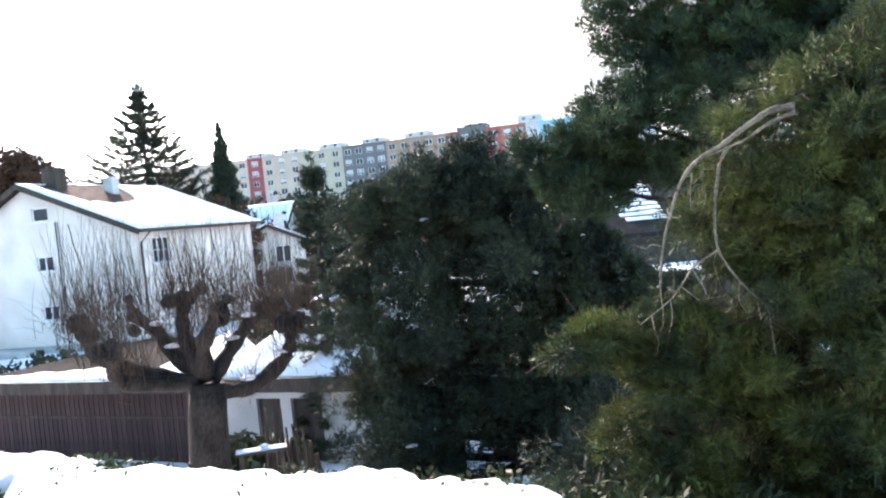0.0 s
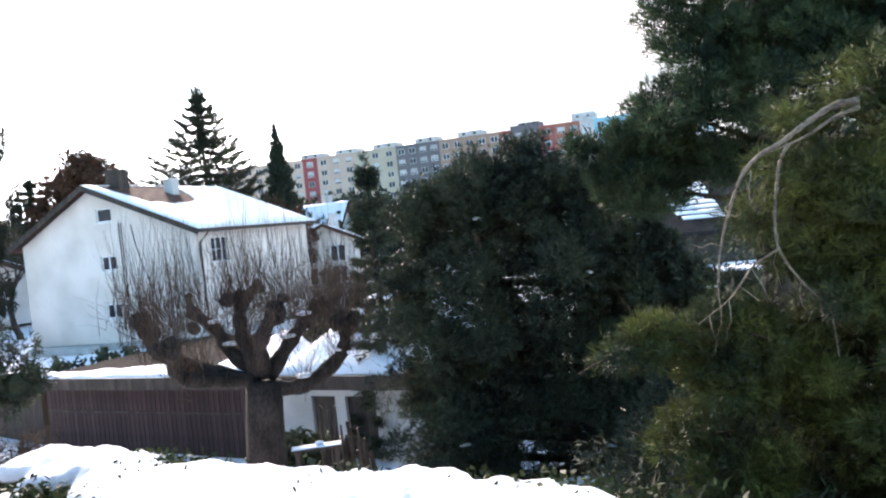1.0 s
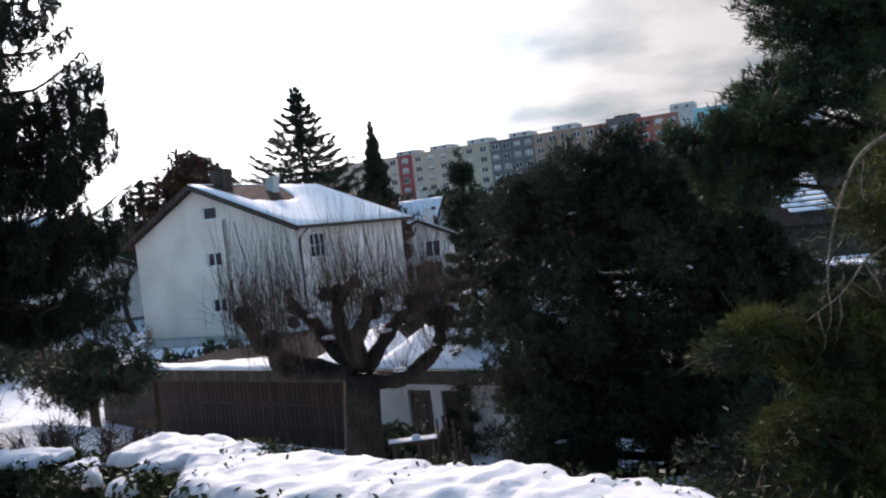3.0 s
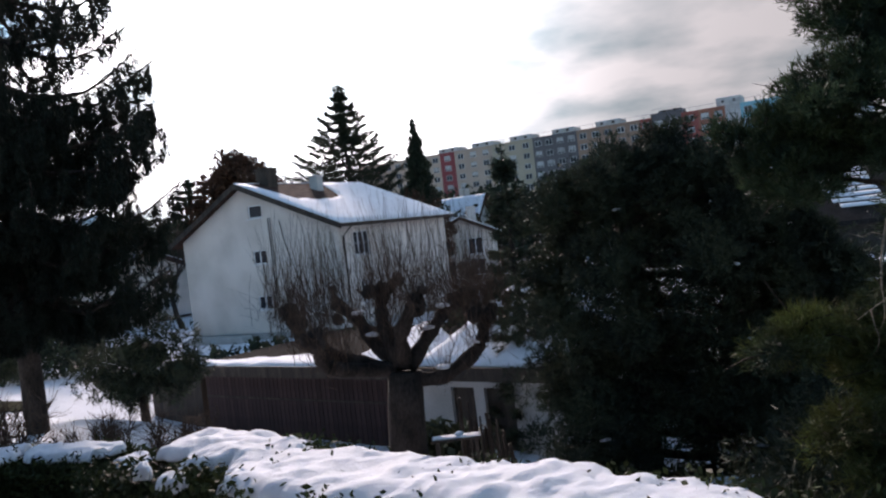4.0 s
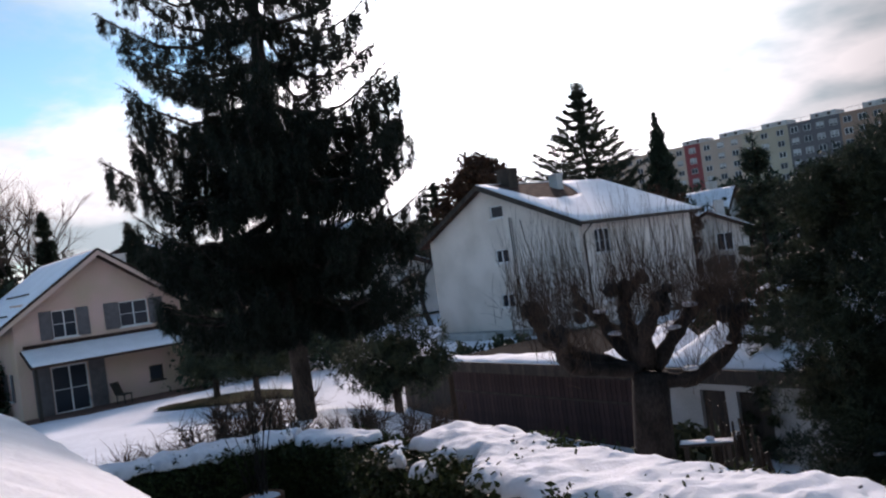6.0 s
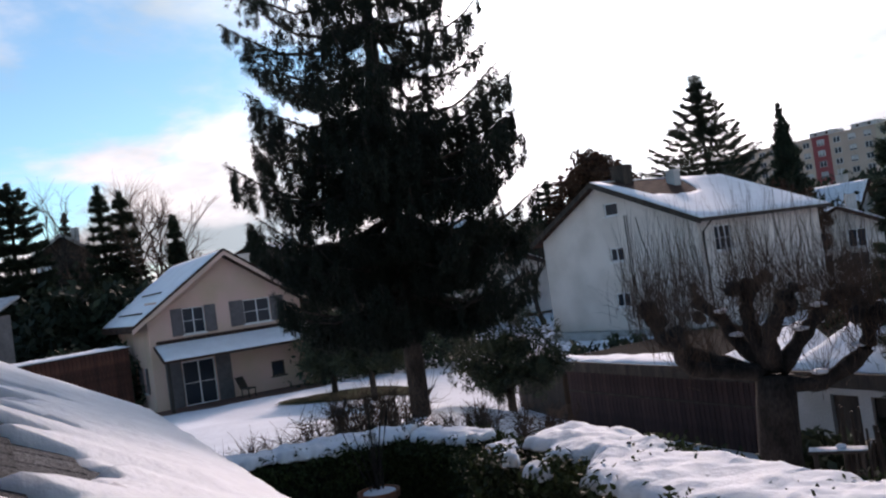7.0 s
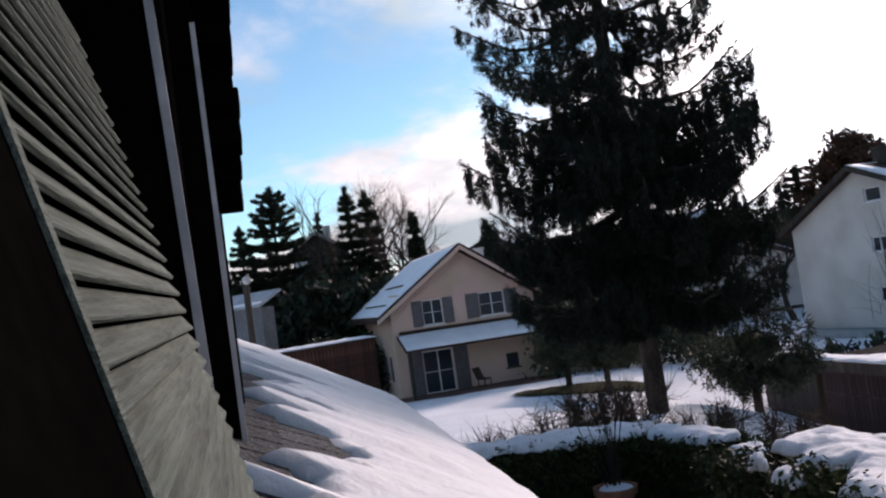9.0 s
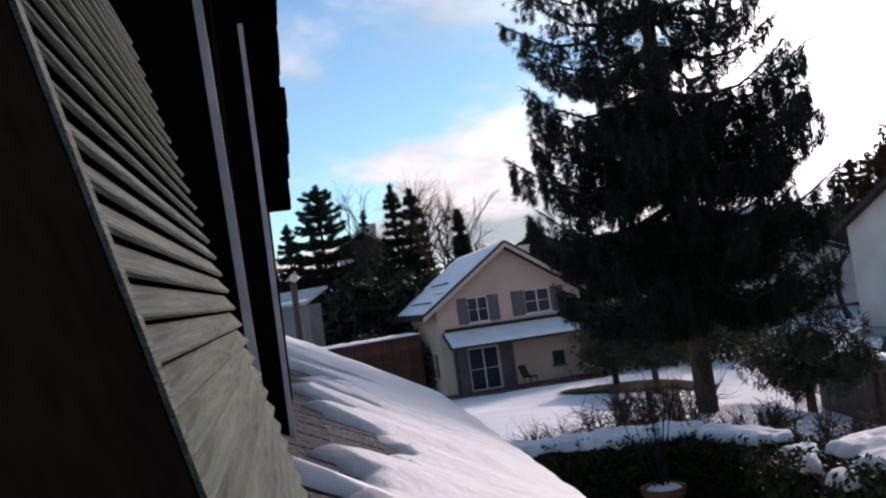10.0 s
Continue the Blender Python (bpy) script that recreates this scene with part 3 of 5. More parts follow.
    part("seat", box(bmesh.new(), (-0.25, -0.25, 0.38), (0.25, 0.25, 0.43)), DARK_WOOD, ch)
    part("backrest", prism(bmesh.new(), [(-0.25, 0.25, 0.43), (0.25, 0.25, 0.43), (0.25, 0.5, 0.95), (-0.25, 0.5, 0.95)], (0, 0.03, 0)), DARK_WOOD, ch)
    for x in (-0.23, 0.2):
        for y in (-0.23, 0.2):
            part("leg", box(bmesh.new(), (x, y, 0), (x + 0.035, y + 0.035, 0.379)), DARK_WOOD, ch)


def build_garage():
    A, B = Vector((-13.9, 23.9, 0)), Vector((-1.2, 18.4, 0))
    ang = math.degrees(math.atan2(B.y - A.y, B.x - A.x))
    W = (B - A).length
    base, top = -2.3, 0.1
    H = thing("garage", (A.x, A.y, base), ang, "low rendered garage with dark timber front and snowy flat roof", "garage")
    h = top - base
    split = 8.2
    doors = [(split + 1.55, 0.0, split + 2.25, 1.75), (split + 2.55, 0.0, split + 3.4, 1.75)]
    bm = wall_with_holes(bmesh.new(), (split, 0, 0), (1, 0, 0), (0, 0, 1), W - split, lambda x: h - 0.35, [(a - split, b, c - split, d) for a, b, c, d in doors], (0, 0.25, 0))
    part("front_wall", bm, PLASTER_WHITE, H, "greyish white rendered front")
    for a, b, c, d in doors:
        part("door", box(bmesh.new(), (a, 0.12, b), (c, 0.17, d)), DARK_WOOD, H)
    # dark vertical boards on the longer part
    n = 46
    me = None
    for k in range(n):
        if me is None:
            me = finish(box(bmesh.new(), (0.004, -0.03, 0.0), (split / n - 0.008, 0.0, h - 0.35), bevel=0.006), "board")
            me.materials.append(mat("dark_red_boards", (0.06, 0.034, 0.032), vary=0.25, scale=3.0, per_object=0.25, stretch=(1, 1, 0.2)))
        b = new("board", me)
        b.parent = H
        b.location = (split * k / n, 0, 0)
    part("rail", box(bmesh.new(), (0, -0.055, 1.25), (split, -0.032, 1.31)), DARK_WOOD, H)
    part("back_boarding", box(bmesh.new(), (0, 0.003, 0), (split - 0.003, 0.25, h - 0.352)), DARK_WOOD, H)
    for x in (0.0, W - 0.25):
        part("side_wall", box(bmesh.new(), (x, 0.253, 0), (x + 0.25, 7.0, h - 0.352)), PLASTER_WHITE, H)
    part("back_wall", box(bmesh.new(), (0.253, 6.8, 0), (W - 0.253, 7.0, h - 0.352)), PLASTER_WHITE, H)
    part("roof_slab", box(bmesh.new(), (-0.5, -0.5, h - 0.35), (W + 0.4, 7.4, h - 0.12)), BITUMEN, H)
    part("fascia", box(bmesh.new(), (-0.55, -0.545, h - 0.38), (W + 0.45, -0.503, h - 0.05)), DARK_WOOD, H)
    # the snow has slid back to a strip along the front edge
    g = []
    for i in range(49):
        x = -0.3 + 6.7 * i / 48
        deep = (0.35 + 1.25 * min(1.0, i / 30)) * (1 + 0.35 * noise.noise(Vector((x * 0.9, 3, 0)))) * min(1.0, (48.6 - i) / 7)
        g.append([Vector((x, -0.5 + deep * j / 8, h - 0.118)) for j in range(9)])
    part("roof_snow", snow_sheet(bmesh.new(), g, 0.17, 0.06, 1.0, 1.6), SNOW, H, "strip of snow along the roof edge", smooth=True)
    # small snowy hips that rise behind the front edge
    for x0, x1, top_h, deep, sd in ((6.75, 8.75, 0.75, 2.6, 7.0), (8.9, 12.5, 1.62, 6.2, 2.0)):
        mid = x0 + (x1 - x0) * (0.42 if x1 < 9 else 0.5)

        def hip(x, y):
            side = (x - x0) / (mid - x0) if x < mid else (x1 - x) / (x1 - mid)
            k = max(0.0, min(side, (y + 0.4) / 2.9, 1.0))
            return top_h * (k * k * (3 - 2 * k) * 0.5 + k * 0.5)
        g = [[Vector((x0 + (x1 - x0) * i / 30, -0.4 + deep * j / 20, h - 0.10 + hip(x0 + (x1 - x0) * i / 30, -0.4 + deep * j / 20))) for j in range(21)] for i in range(31)]
        part("hip_roof", snow_sheet(bmesh.new(), g, 0.03, 0.0), DARK_WOOD, H)
        g = [[p + Vector((0, 0, 0.034)) for p in row] for row in g]
        part("snow_mound", snow_sheet(bmesh.new(), g, 0.15, 0.10, sd, 1.4), SNOW, H, "thick snow on the hipped roof", smooth=True)
    part("low_wall", box(bmesh.new(), (-3.4, 0.2, 0), (-0.6, 0.5, h - 0.55), bevel=0.02), DARK_WOOD, H)
    part("low_wall_snow", snow_sheet(bmesh.new(), bilinear((-3.5, 0.0, h - 0.545), (-0.6, 0.0, h - 0.545), (-0.6, 1.4, h - 0.3), (-3.5, 1.4, h - 0.3), 14, 7), 0.18, 0.06), SNOW, H, smooth=True)


def build_side_house():
    """Low house half hidden by the conifers."""
    c = polar(9.0, 30.0)
    H = thing("low_house", (c.x, c.y, -2.2), -8.0, "low dark house with snow-striped tile roof behind conifers", "house")
    part("front_wall", box(bmesh.new(), (-1.5, 0, 0), (9, 0.3, 4.4)), mat("dark_grey_boards", (0.07, 0.062, 0.058), vary=0.2, scale=1.0), H)
    part("side_wall", box(bmesh.new(), (-1.5, 0.303, 0), (-1.2, 7, 4.4)), PLASTER_WHITE, H)
    slate = mat("dark_slate_roof", (0.03, 0.026, 0.025), vary=0.3, scale=2.0, spec=0.03)
    part("roof_slope", prism(bmesh.new(), [(-2, -0.7, 4.2), (9.5, -0.7, 4.2), (9.5, 3.5, 6.0), (-2, 3.5, 6.0)], (0, 0, 0.15)), slate, H)
    part("roof_slope", prism(bmesh.new(), [(-2, 7.7, 4.2), (9.5, 7.7, 4.2), (9.5, 3.5, 6.0), (-2, 3.5, 6.0)], (0, 0, 0.15)), TILE, H)
    for k in range(2, 10):
        a, b = -0.6 + 0.4 * k, -0.34 + 0.4 * k
        za, zb = 4.25 + 0.4286 * (a + 0.7) + 0.12, 4.25 + 0.4286 * (b + 0.7) + 0.12
        g = bilinear((2.3 - k * 0.2, a, za), (3.4 - 0.05 * k, a, za), (3.36 - 0.05 * k, b, zb), (2.25 - k * 0.2, b, zb), 12, 3)
        part("roof_snow", snow_sheet(bmesh.new(), g, 0.04, 0.02, k), SNOW, H, "strip of melting snow on the tiles", smooth=True)
    part("chimney", box(bmesh.new(), (0.2, 3.0, 5.6), (0.8, 3.6, 6.9), bevel=0.02), PLASTER_WHITE, H)
    S = thing("flat_shed", (polar(5.0, 26).x, polar(5.0, 26).y, -2.2), -10.0, "dark flat shed with a thin line of snow", "shed")
    part("wall", box(bmesh.new(), (0, 0, 0), (7, 3, 3.1)), DARK_WOOD, S)
    part("roof_slab", box(bmesh.new(), (-0.2, -0.2, 3.103), (7.2, 3.2, 3.22)), DARK_WOOD, S)
    part("roof_snow", snow_sheet(bmesh.new(), bilinear((-0.1, -0.15, 3.224), (7.1, -0.15, 3.224), (7.1, 3.1, 3.224), (-0.1, 3.1, 3.224), 30, 6), 0.06, 0.09, 4.0, 3.0), SNOW, S, smooth=True)


build_pale_house()
build_peach_house()
build_garage()
build_side_house()


# ---- far apartment slab ----
def build_apartments():
    left, right = Vector((-80.3, 240.1, 0)), Vector((50.6, 202.8, 0))
    d = (right - left).normalized()
    ang = math.degrees(math.atan2(d.y, d.x))
    colours = [("beige", (0.46, 0.34, 0.26), 28.9), ("dark_red", (0.26, 0.06, 0.06), 4.7), ("sand", (0.43, 0.32, 0.25), 11.8), ("pale_olive", (0.38, 0.32, 0.235), 12.3),
               ("slate", (0.12, 0.11, 0.11), 12.6), ("brown", (0.29, 0.18, 0.13), 17.0), ("red", (0.30, 0.085, 0.07), 2.8), ("slate", (0.12, 0.11, 0.11), 7.5),
               ("red", (0.30, 0.085, 0.07), 4.0), ("orange", (0.30, 0.12, 0.08), 6.4), ("pale_grey", (0.42, 0.40, 0.38), 3.5), ("turquoise", (0.18, 0.42, 0.47), 14), ("white", (0.55, 0.55, 0.55), 14)]
    # lift machine rooms: section, start along it, length, height
    heads = {0: (27.4, 6.5, 1.8), 2: (4.9, 6.5, 1.8), 3: (4.8, 6.6, 1.9), 4: (5.0, 6.2, 1.9), 5: (4.7, 6.6, 2.0), 7: (1.5, 5.7, 1.1), 10: (-2.3, 5.8, 2.6)}
    x = 0.0
    storey, n_st, base = 2.8, 9, -0.66
    made = {}
    win_me = finish(box(bmesh.new(), (0, -0.05, 0), (1.7, 0.0, 1.35)), "pane")
    win_me.materials.append(GLASS)
    fr = bmesh.new()
    for lo, hi in (((-0.1, -0.12, -0.1), (1.8, -0.052, 0.03)), ((-0.1, -0.12, 1.3), (1.8, -0.052, 1.45)), ((-0.1, -0.12, 0.03), (0.05, -0.052, 1.3)), ((1.65, -0.12, 0.03), (1.8, -0.052, 1.3)), ((0.75, -0.12, 0.03), (0.95, -0.052, 1.3))):
        box(fr, lo, hi)
    fr_me = finish(fr, "window")
    fr_me.materials.append(FAR_FRAME)
    blind_me = finish(box(bmesh.new(), (0.06, -0.075, 0.35), (1.64, -0.053, 1.28)), "blind")
    blind_me.materials.append(FAR_FRAME)
    rng = random.Random(5)
    for i, (nm, col, w) in enumerate(colours):
        p = left + d * x
        top = base + storey * n_st + (0.9 if nm == "slate" and w < 12 else 0.0)
        S = thing("apartment_block", (p.x, p.y, base), ang, f"{nm.replace('_', ' ')} section of a long prefabricated apartment slab", "apartment block", "sections of the long slab")
        if nm not in made:
            made[nm] = mat(nm + "_panel", col, rough=0.85, scale=0.15, vary=0.08, bump=0.0, fine=20.0)
        part("wall", box(bmesh.new(), (0.01, 0, -6), (w - 0.01, 12, top - base)), made[nm], S)
        part("parapet", box(bmesh.new(), (0.0, -0.15, top - base + 0.003), (w, 0.2, top - base + 0.4)), made[nm], S)
        n = max(1, int(w / 3.1))
        for k in range(n):
            for r in range(1, n_st):
                wx, wz = (k + 0.5) * w / n - 0.85, r * storey + 0.8
                o = new("window", fr_me)
                o.parent, o.location = S, (wx, 0, wz)
                q = new("pane", win_me)
                q.parent, q.location = o, (0, 0, 0)
                if rng.random() < (0.75 if nm in ("red", "orange", "dark_red", "slate") else 0.3):
                    q = new("blind", blind_me)
                    q.parent = o
        if i in heads:
            hx, hw, hh = heads[i]
            zr = top - base + 0.003
            part("lift_house", box(bmesh.new(), (hx, 2, zr), (hx + hw, 8, zr + hh), bevel=0.1), made[nm] if nm == "slate" and w < 12 else PLASTER_WHITE, S, "lift machine room on the roof")
            for q in (hw * 0.22, hw * 0.68):
                part("vent", box(bmesh.new(), (hx + q, 1.9, zr + hh * 0.5), (hx + q + 0.7, 1.995, zr + hh * 0.5 + 0.6)), DARK_WOOD, S)
        part("roof_rail", boxes(*[((0.3 + k * (w - 0.6) / 4, 0.5, top - base + 0.403), (0.38 + k * (w - 0.6) / 4, 0.58, top - base + 1.4)) for k in range(5)], ((0.3, 0.5, top - base + 1.4), (w - 0.2, 0.58, top - base + 1.48))), METAL, S)
        x += w


build_apartments()


# ---- trees ----
def conifer(name, loc, height, radius, seed, label, needle=FAR_GREEN, whorls=22, per=9, droop=0.35, base_clear=0.08, upturn=0.5, blade=0.22, blade_w=0.035, tufts=26, curtain=0.0, power=0.9, lean=0.0, dense=2.0, cap=99.0, hang=2, curl=3.0, trunk_k=0.018, fill=0, jitter=0.3):
    """A spruce or fir: trunk, whorls of drooping limbs that turn up at their ends, tufts of needles and, if any, hanging twigs."""
    rng = np.random.default_rng(seed)
    T = thing(name, loc, 0, label, "tree")
    part("trunk", tube(bmesh.new(), [(0, 0, -0.3), (0.02, 0, height * 0.3), (0, 0.02, height * 0.7), (lean, 0, height)], (height * trunk_k, height * trunk_k * 0.78, height * trunk_k * 0.44, 0.01), 9), BARK, T, smooth=True)
    limb = bmesh.new()
    cs, ds = [], []
    for k in range(whorls):
        f = base_clear + (1 - base_clear) * ((k + rng.uniform(-jitter, jitter)) / whorls)
        z = height * max(f, 0.02)
        r = min(cap, radius * max(0.03, 1 - f) ** power) * rng.uniform(0.88, 1.1)
        m = max(4, int(per * (0.5 + 0.5 * (1 - f))))
        a0 = rng.uniform(0, math.tau)
        for j in range(m):
            a = a0 + j * math.tau / m + rng.normal(0, 0.12)
            rr = r * rng.uniform(0.8, 1.06)
            o = np.array([math.cos(a), math.sin(a), 0])
            pts = []
            for q in range(6):
                u = q / 5
                zz = z - droop * rr * (math.sin(u * 1.9) * 0.9) + upturn * rr * u ** curl * (0.55 + 0.45 * f)
                pts.append(o * rr * u + np.array([0, 0, zz]) + rng.normal(0, 0.02, 3) * rr * (q > 0))
            tube(limb, pts, [height * 0.0045 * (1 - 0.85 * q / 5) * (0.4 + rr / radius) for q in range(6)], 4)
            n = max(4, int(tufts * rr / radius * dense))
            us = rng.uniform(0.06, 1.0, n) ** 0.8
            cs += [pts[4] + (pts[5] - pts[4]) * w + rng.normal(0, 0.02, 3) for w in np.linspace(-0.6, 1.03, 12)]
            ds += [pts[5] - pts[4] + np.array([0, 0, -0.15 * rr])] * 12
            for u in us:
                q = min(4, int(u * 5))
                p = pts[q] + (pts[q + 1] - pts[q]) * (u * 5 - q)
                side = np.cross(o, [0, 0, 1.0])
                wob = side * rng.normal(0, 0.11) * rr * (1.15 - u * 0.6)
                cs.append(p + wob + np.array([0, 0, -abs(rng.normal(0, 0.02)) * rr]))
                ds.append(o * 0.6 + side * np.sign(rng.normal()) * 0.5 + np.array([0, 0, 0.1]))
                if curtain:
                    for h in range(hang + (fill if f < 0.46 else 0)):
                        dz = rng.uniform(0.1, 1.0) * curtain * (1.6 if fill and f < 0.46 else 1.0) * (0.4 + 0.6 * rr / radius)
                        cs.append(p + wob + np.array([0, 0, -dz]) + rng.normal(0, 0.03, 3))
                        ds.append(np.array([rng.normal(0, 0.12), rng.normal(0, 0.12), -1.0]))
    for k in range(int(tufts * 4)):
        f = rng.uniform(0.75, 1.0)
        cs.append(np.array([rng.normal(0, 0.02) * radius, rng.normal(0, 0.02) * radius, height * f]))
        ds.append(np.array([rng.normal(), rng.normal(), 1.0]))
    tagged(part("branchwork", limb, BARK, T), kind="stuff")
    part("crown", needle_mesh("crown", rng, np.array(cs), np.array(ds), blade, blade_w, 9, spread=0.42), needle, T)
    return T


def blob_tree(name, loc, blobs, seed, label, needle, n_per, blade, blade_w, per, trunk=None, limbs=True, category="tree", up=0.5, spread=0.7, shell=0.45, core=0.0, snow=0, clump=0.0):
    """A crown of many tufts gathered in uneven masses (centre, radii) round limbs."""
    rng = np.random.default_rng(seed)
    T = thing(name, loc, 0, label, category)
    if trunk:
        part("trunk", tube(bmesh.new(), trunk[0], trunk[1], 10), BARK, T, smooth=True)
    cs, ds, sticks, sdirs = [], [], [], []
    if core:
        bm = bmesh.new()
        for c, r in blobs:
            q = bmesh.ops.create_icosphere(bm, subdivisions=2, radius=core, matrix=Matrix.Translation(c) @ Matrix.Diagonal((*r, 1)))
            for v in q["verts"]:
                v.co += Vector(rng.normal(0, 0.09, 3)) * min(r)
        tagged(part("inner_mass", bm, needle, T), kind="stuff")
    for c, r in blobs:
        vol = (r[0] * r[1] * r[2]) ** (1 / 3)
        sub = max(4, int((30 if clump else 24) * vol))
        for s in range(sub):
            p, _ = ellipsoid_points(rng, c, r, 1, 0.6 if clump else 0.15)
            rs = (np.asarray(r) * rng.uniform(0.24, 0.46)) if not clump else np.array([1, 1, 0.6]) * clump * rng.uniform(0.55, 1.4)
            q, d = ellipsoid_points(rng, p[0], rs, max(4, int(n_per * vol / sub)), shell)
            cs.append(q)
            ds.append(d + np.array([0, 0, up]))
            if clump:
                sticks.append(np.asarray(c) * 0.7 + p[0] * 0.3), sdirs.append(p[0] - np.asarray(c))
        if trunk and limbs:
            t = trunk[0]
            zs = min(max(c[2] - 0.3 * r[2], t[0][2]), t[-1][2])
            k = (zs - t[0][2]) / max(1e-6, t[-1][2] - t[0][2])
            s = Vector(t[0]).lerp(Vector(t[-1]), k)
            e = Vector(c)
            part("limb", tube(bmesh.new(), [s, s.lerp(e, 0.5) + Vector((0, 0, -0.1 * (e - s).length)), e], (trunk[1][0] * 0.35, trunk[1][0] * 0.22, 0.015), 6), BARK, T, smooth=True)
    if sticks:
        tagged(part("branch_mass", twigs_mesh("branch_mass", rng, sticks, sdirs, 0.55, 0.012, 0.25), BARK, T), kind="stuff")
    if snow:
        allp = np.concatenate(cs)
        bm = bmesh.new()
        for k in rng.integers(0, len(allp), snow):
            q = bmesh.ops.create_icosphere(bm, subdivisions=1, radius=rng.uniform(0.03, 0.085), matrix=Matrix.Translation(allp[k]) @ pose(0, 0, 0, 0, 0, rng.uniform(0, 180)) @ Matrix.Diagonal((1.7, 0.8, 0.4, 1)))
        tagged(part("snow_flecks", bm, SNOW, T, "flecks of snow caught on the foliage", smooth=True), kind="stuff")
    part("crown", needle_mesh("crown", rng, np.concatenate(cs), np.concatenate(ds), blade, blade_w, per, spread=spread), needle, T)
    return T


def bare_tree(name, loc, height, radius, seed, label, width=0.012, depth=4, material=None, trunk_r=0.14):
    """A leafless tree that forks down to fine twigs."""
    rng = np.random.default_rng(seed)
    T = thing(name, loc, 0, label, "tree")
    bm = bmesh.new()
    tips, tdirs = [], []

    def grow(p, d, ln, r, lev):
        q = p + d * ln * 0.5 + Vector(rng.normal(0, 0.04, 3)) * ln
        e = q + (d + Vector(rng.normal(0, 0.12, 3))).normalized() * ln * 0.5
        tube(bm, [p, q, e], (r, r * 0.8, r * 0.6), 5)
        if lev == 0:
            for _ in range(5):
                tips.append(np.array(e.lerp(q, rng.uniform(0, 1)))), tdirs.append(np.array(d) + rng.normal(0, 0.5, 3) + np.array([0, 0, 0.25]))
            return
        for k in range(3):
            nd = (d + Vector(rng.normal(0, 0.42, 3)) + Vector((0, 0, 0.12))).normalized()
            grow(e if k < 2 else q, nd, ln * rng.uniform(0.6, 0.85), r * 0.58, lev - 1)
    grow(Vector((0, 0, -0.2)), Vector((0, 0, 1)), height * 0.32, trunk_r, depth)
    part("trunk", bm, material or BARK, T)
    tagged(part("twig_mass", twigs_mesh("twig_mass", rng, tips, tdirs, height * 0.16, width, 0.2), TWIG, T), kind="stuff")
    return T


def at(az, dist, dz=0.0):
    p = polar(az, dist)
    return (p.x, p.y, ground_z(p.x, p.y) + dz)


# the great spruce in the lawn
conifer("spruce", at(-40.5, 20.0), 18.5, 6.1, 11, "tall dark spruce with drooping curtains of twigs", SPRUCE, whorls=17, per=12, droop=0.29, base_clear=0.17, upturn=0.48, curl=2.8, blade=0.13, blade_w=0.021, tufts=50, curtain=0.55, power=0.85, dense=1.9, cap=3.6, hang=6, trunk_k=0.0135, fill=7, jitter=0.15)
# behind the pale house
conifer("spruce", at(-19.15, 66.0), 16.6, 11.0, 12, "bare-tiered spruce behind the pale house", FAR_GREEN, whorls=27, per=13, droop=0.14, base_clear=0.1, upturn=0.28, blade=0.27, blade_w=0.055, tufts=84, power=1.0, dense=1.6)


def cypress(loc, height, radius, seed, label):
    blobs = []
    for k in range(14):
        f = k / 13
        blobs.append(((0, 0, height * (0.06 + 0.9 * f)), (radius * (1 - f ** 2.2) + 0.1, radius * (1 - f ** 2.2) + 0.1, height * 0.07)))
    return blob_tree("cypress", loc, blobs, seed, label, FAR_GREEN, 420, 0.35, 0.1, 5, trunk=([(0, 0, -0.2), (0, 0, height * 0.9)], (0.2, 0.05)), limbs=False, up=1.6, spread=0.35)


cypress(at(-14.35, 63.0), 12.5, 1.6, 13, "narrow dark columnar cypress")

# central dense conifer
cb = []
for az, el, r in ((3.0, 2.8, 0.9), (0.2, 2.9, 1.0), (-2.6, 2.2, 1.0), (5.0, 1.4, 0.9), (-4.2, 0.2, 1.0), (2.2, 0.2, 1.5), (-1.5, -1.0, 1.7), (-5.2, -3.4, 1.0), (5.6, -2.8, 1.3), (-3.0, -5.5, 1.8), (1.5, -5.0, 1.7),
                  (-5.6, -7.6, 1.1), (5.0, -7.5, 1.6), (1.0, -9.5, 1.7), (-4.0, -10.5, 1.7), (-5.4, -12.0, 1.0), (5.5, -12.0, 1.6), (0.0, -14.0, 1.9), (-4.6, -15.5, 1.4), (5.0, -16.5, 1.7), (9.0, -5.0, 1.3), (9.5, -9.0, 1.4),
                  (9.5, -13.5, 1.6), (13.0, -8.0, 1.2), (7.6, 1.0, 0.8), (8.2, -1.8, 1.0), (13.5, -12.5, 1.6), (13.0, -17.0, 1.6), (9.0, -18.5, 1.7), (-2.0, -18.5, 1.5), (3.0, -20.0, 1.6), (17.0, -10.0, 1.2), (17.0, -15.0, 1.4), (7.5, -3.6, 1.0), (10.0, -2.6, 0.7), (12.0, -5.6, 0.8), (10.5, -6.6, 1.0), (15.5, -7.5, 0.9)):
    p = polar(az, 12.8 + 0.5 * math.sin(az * 3.1), EYE + 12.8 * math.tan(radians(el)))
    cb.append((tuple(p - polar(-1, 12.6)), (r * 0.72, r * 0.8, r * 0.6)))
blob_tree("conifer", tuple(polar(-1, 12.6)), cb, 21, "broad dense dark conifer in the garden", YEW, 2300, 0.095, 0.016, 7, trunk=([(0, 0, -1.6), (0.1, 0, 2.0), (0, 0.1, 4.2)], (0.22, 0.15, 0.05)), up=0.5, spread=0.6, snow=70, shell=0.1)
